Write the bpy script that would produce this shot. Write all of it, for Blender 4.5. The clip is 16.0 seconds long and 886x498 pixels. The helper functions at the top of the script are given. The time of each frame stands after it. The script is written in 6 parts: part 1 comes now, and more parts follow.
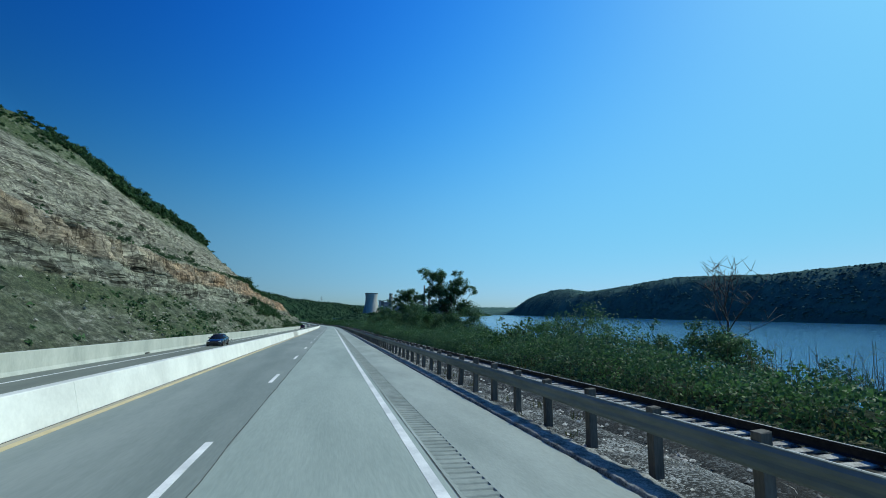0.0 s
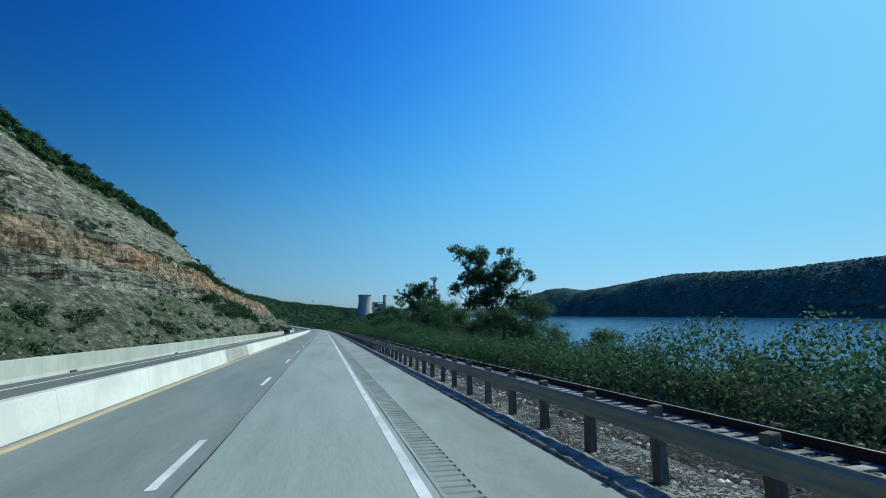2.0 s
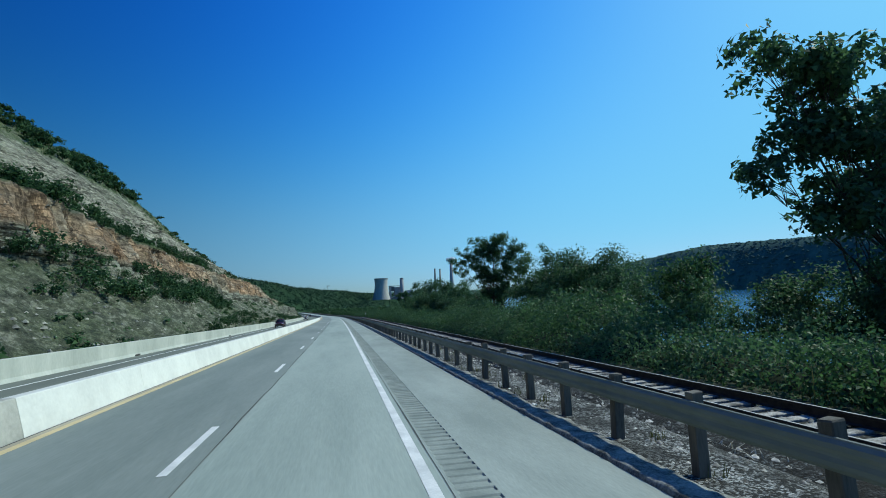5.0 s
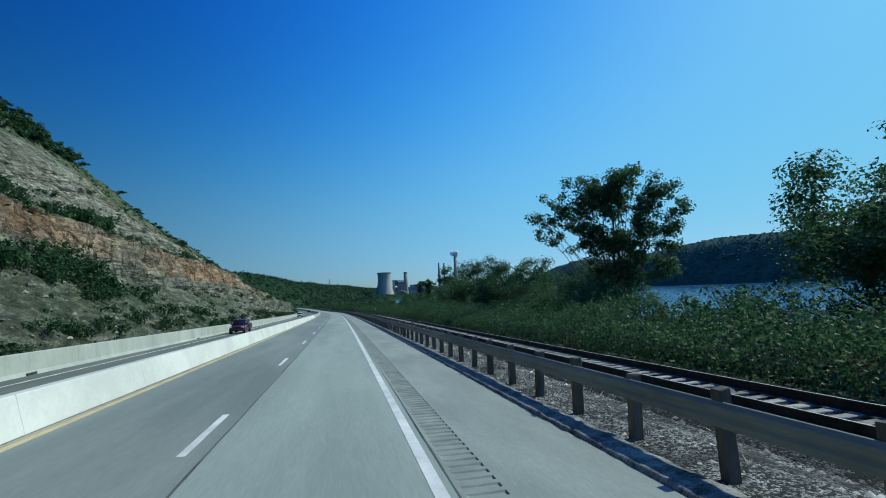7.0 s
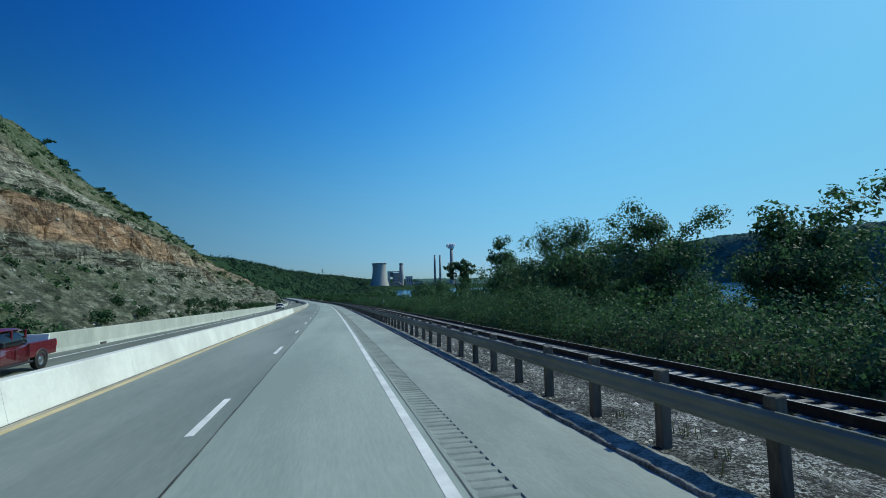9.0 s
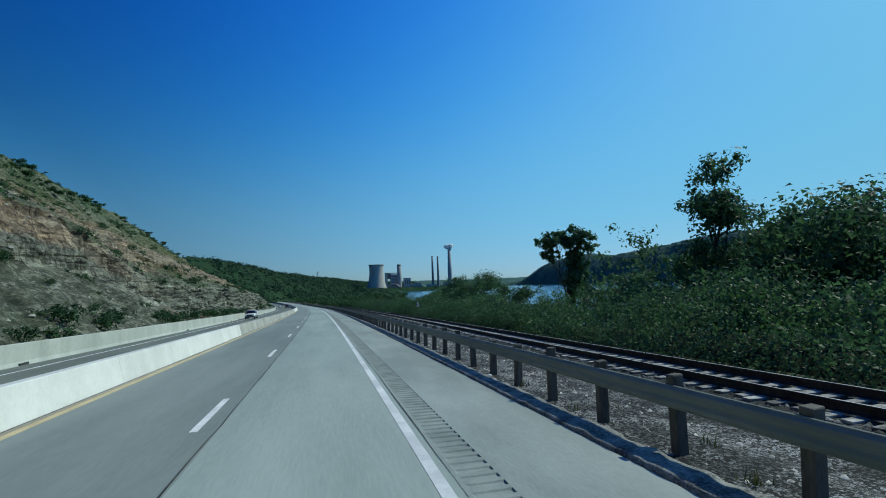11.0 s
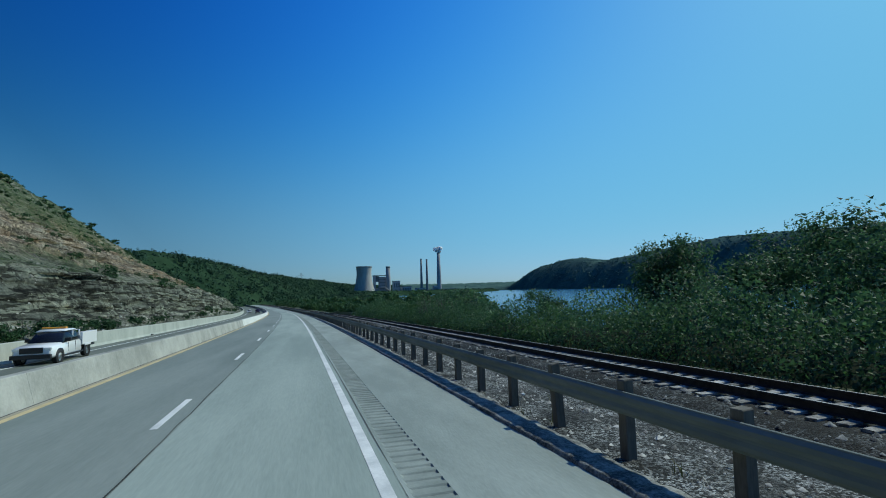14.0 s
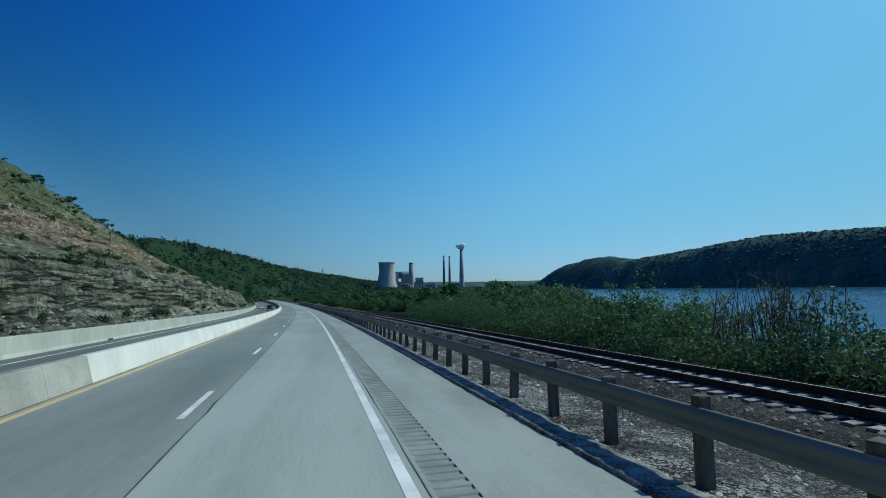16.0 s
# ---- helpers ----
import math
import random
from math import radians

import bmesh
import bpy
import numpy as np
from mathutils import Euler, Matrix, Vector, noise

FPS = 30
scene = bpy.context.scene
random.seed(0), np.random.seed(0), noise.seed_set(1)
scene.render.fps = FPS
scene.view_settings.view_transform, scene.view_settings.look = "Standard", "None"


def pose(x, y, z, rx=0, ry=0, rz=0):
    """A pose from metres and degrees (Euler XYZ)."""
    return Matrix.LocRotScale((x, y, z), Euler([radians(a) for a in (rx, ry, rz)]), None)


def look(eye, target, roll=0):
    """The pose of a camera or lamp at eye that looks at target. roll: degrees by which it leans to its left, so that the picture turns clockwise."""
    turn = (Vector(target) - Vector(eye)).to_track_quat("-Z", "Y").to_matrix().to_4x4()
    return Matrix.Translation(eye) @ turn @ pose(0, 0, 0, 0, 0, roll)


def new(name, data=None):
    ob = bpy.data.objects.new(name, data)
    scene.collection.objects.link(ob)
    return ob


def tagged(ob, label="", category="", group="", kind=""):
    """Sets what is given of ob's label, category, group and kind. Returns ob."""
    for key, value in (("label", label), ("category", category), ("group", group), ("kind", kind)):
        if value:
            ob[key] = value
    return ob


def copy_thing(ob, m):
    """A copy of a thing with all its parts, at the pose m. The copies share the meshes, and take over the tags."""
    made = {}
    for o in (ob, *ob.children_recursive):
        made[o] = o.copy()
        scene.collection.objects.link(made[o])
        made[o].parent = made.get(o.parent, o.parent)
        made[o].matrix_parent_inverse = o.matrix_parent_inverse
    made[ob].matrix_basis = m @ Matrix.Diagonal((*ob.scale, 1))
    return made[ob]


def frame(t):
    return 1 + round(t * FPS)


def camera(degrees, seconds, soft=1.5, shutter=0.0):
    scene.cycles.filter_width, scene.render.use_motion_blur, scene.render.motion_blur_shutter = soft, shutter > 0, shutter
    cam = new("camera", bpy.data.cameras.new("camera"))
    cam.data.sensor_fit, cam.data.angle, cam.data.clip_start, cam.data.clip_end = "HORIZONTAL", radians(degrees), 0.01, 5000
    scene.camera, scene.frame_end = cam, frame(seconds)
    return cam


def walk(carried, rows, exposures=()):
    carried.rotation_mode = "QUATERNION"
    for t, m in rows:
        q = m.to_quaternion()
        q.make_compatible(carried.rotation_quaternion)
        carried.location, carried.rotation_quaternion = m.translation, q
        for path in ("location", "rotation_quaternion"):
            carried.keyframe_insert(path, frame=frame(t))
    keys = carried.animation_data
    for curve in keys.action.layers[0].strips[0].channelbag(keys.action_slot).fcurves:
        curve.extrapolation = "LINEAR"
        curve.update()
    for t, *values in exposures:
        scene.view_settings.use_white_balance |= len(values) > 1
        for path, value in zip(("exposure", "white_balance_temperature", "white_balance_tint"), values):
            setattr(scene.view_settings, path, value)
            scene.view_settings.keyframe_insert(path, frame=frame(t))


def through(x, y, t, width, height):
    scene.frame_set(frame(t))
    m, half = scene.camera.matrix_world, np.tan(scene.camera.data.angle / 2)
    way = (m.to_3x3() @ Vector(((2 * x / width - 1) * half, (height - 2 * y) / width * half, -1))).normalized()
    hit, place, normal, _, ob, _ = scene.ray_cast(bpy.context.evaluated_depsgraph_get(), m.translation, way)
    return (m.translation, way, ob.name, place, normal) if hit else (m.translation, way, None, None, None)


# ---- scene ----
# ------------------------------------------------------------ camera and its way
cam = camera(86.95, 16.0, 1.0)
PATH = [
    (0, 2.114, -1.457, 2.251, -13.392, 7.640, -0.508),
    (0.5, 2.146, 10.209, 1.950, -13.774, 7.880, 0.128),
    (1, 2.196, 22.040, 1.644, -13.899, 8.063, 0.604),
    (1.5, 2.274, 34.202, 1.329, -14.151, 7.865, 0.629),
    (2, 2.378, 46.547, 1.010, -14.416, 7.829, 0.415),
    (2.5, 2.500, 58.934, 0.690, -14.393, 7.535, 2.0),
    (3, 2.626, 71.208, 0.373, -14.753, 6.476, 0.896),
    (3.5, 2.725, 83.217, 0.062, -14.565, 6.353, 1.842),
    (4, 2.812, 95.253, -0.249, -13.371, 6.297, 1.531),
    (6.5, 3.170, 156.009, -1.819, -12.532, 5.155, 3.091),
    (7, 3.177, 167.746, -2.123, -12.574, 5.164, 2.518),
    (7.5, 3.129, 179.281, -2.421, -12.731, 4.286, 1.188),
    (8, 3.061, 191.561, -2.738, -12.827, 4.263, 0.551),
    (8.5, 3.010, 204.033, -3.060, -12.955, 4.334, 0.726),
    (9, 2.989, 216.142, -3.373, -13.273, 4.297, 1.280),
    (9.5, 2.969, 228.114, -3.683, -13.267, 4.398, 1.945),
    (12, 2.508, 288.144, -5.234, -14.687, 4.710, 1.278),
    (12.5, 2.421, 300.019, -5.540, -15.014, 4.927, 0.661),
    (13, 2.324, 312.193, -5.855, -15.401, 4.968, 0.945),
    (13.5, 2.184, 324.449, -6.171, -15.995, 5.009, 1.711),
    (14, 1.932, 336.573, -6.485, -15.672, 5.000, 1.596),
    (14.5, 1.640, 348.730, -6.799, -15.844, 5.096, 1.85),
    (15, 1.275, 361.082, -7.118, -15.848, 4.927, 2.15),
    (15.5, 0.815, 373.350, -7.435, -14.839, 5.006, 1.55),
    (16, 0.360, 385.251, -7.742, -13.212, 4.822, 0.80),
]
walk(cam, [(t, pose(x, y, z, 0, 0, yaw) @ pose(0, 0, 0, 90 + pitch) @ pose(0, 0, 0, 0, 0, -lean))
           for t, x, y, z, yaw, pitch, lean in PATH],
     [(0, 0.0, 6600, -3), (4, 0.0, 6600, -3), (6.5, 0.06, 6600, -3), (7, -0.08, 6600, -3), (7.5, -0.24, 6600, -3), (9, -0.12, 6600, -3), (12.5, -0.3, 6600, -3), (16, -0.27, 6600, -3)])

# ------------------------------------------------------------ sky, sun, exposure
SUN_AZ, SUN_EL = 79.0, 44.0          # degrees clockwise from the way ahead; above the horizon
world = bpy.data.worlds.new("world")
scene.world = world
world.use_nodes = True
wn = world.node_tree.nodes
sky = wn.new("ShaderNodeTexSky")
sky.sky_type, sky.sun_disc = "NISHITA", False
sky.sun_elevation, sky.sun_rotation = radians(SUN_EL), radians(SUN_AZ)
sky.air_density, sky.dust_density, sky.ozone_density = 1.0, 0.6, 2.5
# a deep, clear blue: each primary of the sky takes its own power, and evens out towards the sun
split, join = wn.new("ShaderNodeSeparateColor"), wn.new("ShaderNodeCombineColor")
world.node_tree.links.new(sky.outputs[0], split.inputs[0])


def sky_step(kind, a, b2):
    nd = wn.new("ShaderNodeMath")
    nd.operation = kind
    for i, v in enumerate((a, b2)):
        if isinstance(v, (int, float)):
            nd.inputs[i].default_value = v
        else:
            world.node_tree.links.new(v, nd.inputs[i])
    return nd.outputs[0]


for k, (gain, power, most, knee, n_) in enumerate(((0.085, 2.15, 2.35, 0.44, 2.2), (0.63, 1.32, 6.5, 2.6, 2.7), (1.30, 1.06, 10.0, 4.5, 3.2))):
    y = sky_step("MULTIPLY", sky_step("POWER", split.outputs[k], power), gain)
    p = sky_step("POWER", y, n_)
    even = sky_step("MULTIPLY", sky_step("DIVIDE", p, sky_step("ADD", p, knee ** n_)), most)
    world.node_tree.links.new(sky_step("ADD", sky_step("MULTIPLY", even, 0.8), sky_step("MULTIPLY", y, 0.2)), join.inputs[k])
# haze: the sky gains towards the sun and loses on the far side of it
toward = (math.sin(radians(SUN_AZ)) * math.cos(radians(SUN_EL)), math.cos(radians(SUN_AZ)) * math.cos(radians(SUN_EL)), math.sin(radians(SUN_EL)))
coord, dot, parts = wn.new("ShaderNodeTexCoord"), wn.new("ShaderNodeVectorMath"), wn.new("ShaderNodeSeparateXYZ")
dot.operation = "DOT_PRODUCT"
dot.inputs[1].default_value = toward
world.node_tree.links.new(coord.outputs["Generated"], dot.inputs[0])
world.node_tree.links.new(coord.outputs["Generated"], parts.inputs[0])
near_sun = sky_step("MAXIMUM", dot.outputs["Value"], 0.0)
low_sky = sky_step("POWER", sky_step("SUBTRACT", 1.0, sky_step("MAXIMUM", parts.outputs["Z"], 0.0)), 3.0)
stops = sky_step("ADD", sky_step("MULTIPLY", near_sun, sky_step("ADD", 3.408, sky_step("MULTIPLY", near_sun, -2.582))), -0.671)
stops = sky_step("ADD", stops, sky_step("MULTIPLY", low_sky, sky_step("ADD", -0.273, sky_step("MULTIPLY", near_sun, -0.957))))
hazy = wn.new("ShaderNodeVectorMath")
hazy.operation = "SCALE"
tint = wn.new("ShaderNodeCombineColor")
away = sky_step("MULTIPLY", low_sky, sky_step("SUBTRACT", 1.0, near_sun))
band_low = sky_step("POWER", low_sky, 4.0)
for k, (much, glow) in enumerate(((-0.08, 0.95), (-0.06, 0.24), (0.0, 0.34))):
    world.node_tree.links.new(sky_step("ADD", sky_step("ADD", 1.0, sky_step("MULTIPLY", away, much)), sky_step("MULTIPLY", band_low, glow)), tint.inputs[k])
pale = wn.new("ShaderNodeVectorMath")
pale.operation = "MULTIPLY"
world.node_tree.links.new(join.outputs[0], pale.inputs[0])
world.node_tree.links.new(tint.outputs[0], pale.inputs[1])
world.node_tree.links.new(pale.outputs[0], hazy.inputs[0])
world.node_tree.links.new(sky_step("POWER", 2.0, stops), hazy.inputs["Scale"])
world.node_tree.links.new(hazy.outputs[0], wn["Background"].inputs[0])
wn["Background"].inputs[1].default_value = 0.10
sun = new("sun", bpy.data.lights.new("sun", "SUN"))
sun.data.energy, sun.data.angle, sun.data.color = 4.0, radians(0.53), (0.97, 0.96, 0.87)
az, el = radians(SUN_AZ), radians(SUN_EL)
sun.matrix_world = look((math.sin(az) * math.cos(el) * 100, math.cos(az) * math.cos(el) * 100, math.sin(el) * 100), (0, 0, 0))

# ------------------------------------------------------------ the road's line
K0, K1, GRADE = -0.000101, 0.000001015, -0.02585
WATER = -18.0


def road_z(s):
    """Height of the carriageway: a steady fall, then a long sag."""
    if s < 480:
        return GRADE * s
    if s < 730:
        return GRADE * s - GRADE * (s - 480) ** 2 / 500
    return GRADE * 480 + GRADE * 125


def rp(s, u, z=0.0):
    """World place of a point s along the road, u to its right, z above it."""
    phi = K0 * s + K1 * s * s / 2
    x = -(K0 * s * s / 2 + K1 * s ** 3 / 6)
    return (x + u * math.cos(phi), s + u * math.sin(phi), road_z(s) + z)


def heading(s):
    return math.degrees(K0 * s + K1 * s * s / 2)


def at(s, u, z=0.0, turn=0.0):
    """Pose on the road, y along it."""
    return pose(*rp(s, u, z), 0, 0, heading(s) + turn)


# ------------------------------------------------------------ numpy noise
def _hash(i, j, k):
    h = (i * 374761393 + j * 668265263 + k * 2147483647) & 0xFFFFFFFF
    h = ((h ^ (h >> 13)) * 1274126177) & 0xFFFFFFFF
    return ((h ^ (h >> 16)) & 0xFFFF) / 65535.0


def vnoise(x, y, z=0.0):
    x, y, z = np.broadcast_arrays(np.asarray(x, float), np.asarray(y, float), np.asarray(z, float))
    i, j, k = (np.floor(a).astype(np.int64) for a in (x, y, z))
    fx, fy, fz = x - i, y - j, z - k
    fx, fy, fz = (a * a * (3 - 2 * a) for a in (fx, fy, fz))
    out = 0
    for a in (0, 1):
        for b in (0, 1):
            for c in (0, 1):
                w = (fx if a else 1 - fx) * (fy if b else 1 - fy) * (fz if c else 1 - fz)
                out = out + w * _hash(i + a, j + b, k + c)
    return out * 2 - 1


def fbm(x, y, z=0.0, octaves=4):
    out, amp = 0, 1.0
    for o in range(octaves):
        f = 2.0 ** o
        out = out + amp * vnoise(np.asarray(x) * f + 17 * o, np.asarray(y) * f + 5 * o, np.asarray(z) * f)
        amp *= 0.5
    return out / 1.9


# ------------------------------------------------------------ materials
def shader(name):
    m = bpy.data.materials.new(name)
    m.use_nodes = True
    return m, m.node_tree, m.node_tree.nodes, m.node_tree.nodes["Principled BSDF"]


def surface(name, low, high, scale=1.0, rough=0.85, fine=14.0, bump=0.25, metal=0.0, specks=0.25, stretch=(1, 1, 1), island=0.0, spec=0.35):
    """A matt material: two colours mixed by noise at two scales, fine specks and relief."""
    m, nt, n, b = shader(name)
    geo = n.new("ShaderNodeNewGeometry")
    mp = n.new("ShaderNodeMapping")
    mp.inputs["Scale"].default_value = stretch
    nt.links.new(geo.outputs["Position"], mp.inputs[0])
    big = n.new("ShaderNodeTexNoise")
    big.inputs["Scale"].default_value, big.inputs["Detail"].default_value, big.inputs["Roughness"].default_value = scale, 6, 0.65
    small = n.new("ShaderNodeTexNoise")
    small.inputs["Scale"].default_value, small.inputs["Detail"].default_value = scale * fine, 4
    for t in (big, small):
        nt.links.new(mp.outputs[0], t.inputs["Vector"])
    add = n.new("ShaderNodeMath")
    add.operation = "MULTIPLY_ADD"
    add.inputs[1].default_value = specks
    nt.links.new(small.outputs[0], add.inputs[0])
    nt.links.new(big.outputs[0], add.inputs[2])
    ramp = n.new("ShaderNodeValToRGB")
    ramp.color_ramp.elements[0].position, ramp.color_ramp.elements[1].position = 0.36 + specks / 2, 0.66 + specks / 2
    ramp.color_ramp.elements[0].color, ramp.color_ramp.elements[1].color = (*low, 1), (*high, 1)
    nt.links.new(add.outputs[0], ramp.inputs[0])
    colour = ramp.outputs[0]
    if island:
        hsv = n.new("ShaderNodeHueSaturation")
        mr = n.new("ShaderNodeMapRange")
        mr.inputs[3].default_value, mr.inputs[4].default_value = 1 - island, 1 + island
        nt.links.new(geo.outputs["Random Per Island"], mr.inputs[0])
        nt.links.new(mr.outputs[0], hsv.inputs["Value"])
        nt.links.new(colour, hsv.inputs["Color"])
        colour = hsv.outputs[0]
    nt.links.new(colour, b.inputs["Base Color"])
    b.inputs["Roughness"].default_value, b.inputs["Metallic"].default_value = rough, metal
    b.inputs["Specular IOR Level"].default_value = spec
    if bump:
        bp = n.new("ShaderNodeBump")
        bp.inputs["Strength"].default_value, bp.inputs["Distance"].default_value = bump, 0.3 / (scale * fine)
        nt.links.new(small.outputs[0], bp.inputs["Height"])
        nt.links.new(bp.outputs[0], b.inputs["Normal"])
    return m


def leafy(name, low, high, gloss=0.7, through=0.3, size=0.15, sheen=0.14):
    """Leaves: two greens picked leaf by leaf, shifted over the crown, some light coming through."""
    m, nt, n, b = shader(name)
    geo = n.new("ShaderNodeNewGeometry")
    noi = n.new("ShaderNodeTexNoise")
    noi.inputs["Scale"].default_value = size
    nt.links.new(geo.outputs["Position"], noi.inputs["Vector"])
    add = n.new("ShaderNodeMath")
    add.operation = "ADD"
    nt.links.new(geo.outputs["Random Per Island"], add.inputs[0])
    nt.links.new(noi.outputs[0], add.inputs[1])
    ramp = n.new("ShaderNodeValToRGB")
    ramp.color_ramp.elements[0].position, ramp.color_ramp.elements[1].position = 0.35, 0.8
    ramp.color_ramp.elements[0].color, ramp.color_ramp.elements[1].color = (*low, 1), (*high, 1)
    half = n.new("ShaderNodeMath")
    half.operation = "MULTIPLY"
    half.inputs[1].default_value = 0.56
    nt.links.new(add.outputs[0], half.inputs[0])
    nt.links.new(half.outputs[0], ramp.inputs[0])
    nt.links.new(ramp.outputs[0], b.inputs["Base Color"])
    b.inputs["Roughness"].default_value, b.inputs["Specular IOR Level"].default_value = gloss, sheen
    tr = n.new("ShaderNodeBsdfTranslucent")
    nt.links.new(ramp.outputs[0], tr.inputs[0])
    mix = n.new("ShaderNodeMixShader")
    mix.inputs[0].default_value = through
    nt.links.new(b.outputs[0], mix.inputs[1])
    nt.links.new(tr.outputs[0], mix.inputs[2])
    nt.links.new(mix.outputs[0], n["Material Output"].inputs[0])
    return m


def plain(name, colour, rough=0.5, metal=0.0, coat=0.0):
    m, nt, n, b = shader(name)
    b.inputs["Base Color"].default_value = (*colour, 1)
    b.inputs["Roughness"].default_value, b.inputs["Metallic"].default_value = rough, metal
    b.inputs["Coat Weight"].default_value = coat
    return m


M_ROAD = surface("worn_concrete", (0.225, 0.27, 0.245), (0.33, 0.38, 0.345), 0.35, 0.8, 60, 0.2, stretch=(1, 0.12, 1))
M_LANE = surface("older_lane_concrete", (0.155, 0.185, 0.17), (0.235, 0.265, 0.245), 0.35, 0.8, 60, 0.2, stretch=(1, 0.12, 1))
M_SHOULDER = surface("pale_shoulder", (0.215, 0.25, 0.23), (0.31, 0.35, 0.325), 0.6, 0.85, 40, 0.3, stretch=(1, 0.3, 1))
M_OPP = surface("dark_asphalt", (0.11, 0.125, 0.105), (0.165, 0.185, 0.155), 0.5, 0.85, 50, 0.2, stretch=(1, 0.15, 1))
M_TAR = surface("tar", (0.03, 0.03, 0.03), (0.07, 0.07, 0.07), 1.5, 0.8, 20, 0.4)
M_SEAM = surface("seam_filler", (0.022, 0.024, 0.022), (0.13, 0.14, 0.13), 0.8, 0.85, 20, 0.3, stretch=(1, 0.25, 1))
M_GROOVE = surface("milled_grooves", (0.185, 0.215, 0.198), (0.275, 0.31, 0.285), 1.5, 0.9, 20, 0.4)
M_KERB = surface("broken_asphalt", (0.05, 0.052, 0.05), (0.27, 0.275, 0.26), 3.0, 0.92, 9, 1.0, specks=0.6)
M_WHITE = surface("white_road_paint", (0.52, 0.53, 0.52), (0.78, 0.78, 0.76), 1.2, 0.6, 30, 0.1)
M_DUST = surface("tan_dust", (0.25, 0.23, 0.18), (0.38, 0.345, 0.27), 0.8, 0.95, 20, 0.2, stretch=(1, 0.2, 1))
M_YELLOW = surface("yellow_road_paint", (0.42, 0.34, 0.19), (0.56, 0.45, 0.25), 1.2, 0.65, 30, 0.1)
M_BARRIER = surface("white_concrete", (0.52, 0.53, 0.505), (0.66, 0.67, 0.635), 0.4, 0.8, 25, 0.15)
M_BARRIER_OLD = surface("grey_concrete", (0.24, 0.245, 0.222), (0.40, 0.40, 0.365), 0.5, 0.85, 25, 0.25)
M_WALL = surface("pale_wall_concrete", (0.31, 0.335, 0.30), (0.45, 0.47, 0.425), 0.35, 0.85, 25, 0.2, stretch=(1, 1, 0.4))
M_STEEL = surface("weathered_steel", (0.13, 0.155, 0.14), (0.21, 0.235, 0.215), 0.8, 0.75, 12, 0.1, spec=0.25, stretch=(1, 0.3, 1))
M_POST = surface("weathered_post_wood", (0.07, 0.065, 0.055), (0.17, 0.155, 0.13), 3.0, 0.9, 12, 0.5, stretch=(1, 1, 0.2))
M_RAIL = surface("rusty_rail", (0.022, 0.020, 0.019), (0.058, 0.048, 0.042), 4.0, 0.7, 10, 0.2, metal=0.3)
M_RAILHEAD = surface("worn_rail_head", (0.34, 0.34, 0.33), (0.52, 0.52, 0.50), 3.0, 0.55, 10, 0.1, metal=0.2)
M_TIE = surface("bleached_tie_wood", (0.075, 0.072, 0.066), (0.42, 0.405, 0.375), 2.0, 0.9, 12, 0.5, specks=0.4, island=0.25)
M_BALLAST = surface("ballast_stone", (0.022, 0.024, 0.024), (0.21, 0.22, 0.218), 5.0, 0.95, 3, 0.8, island=0.7)
M_GRIT = surface("pale_gravel_stone", (0.11, 0.11, 0.105), (0.47, 0.465, 0.44), 5.0, 0.95, 3, 0.8, island=0.7)


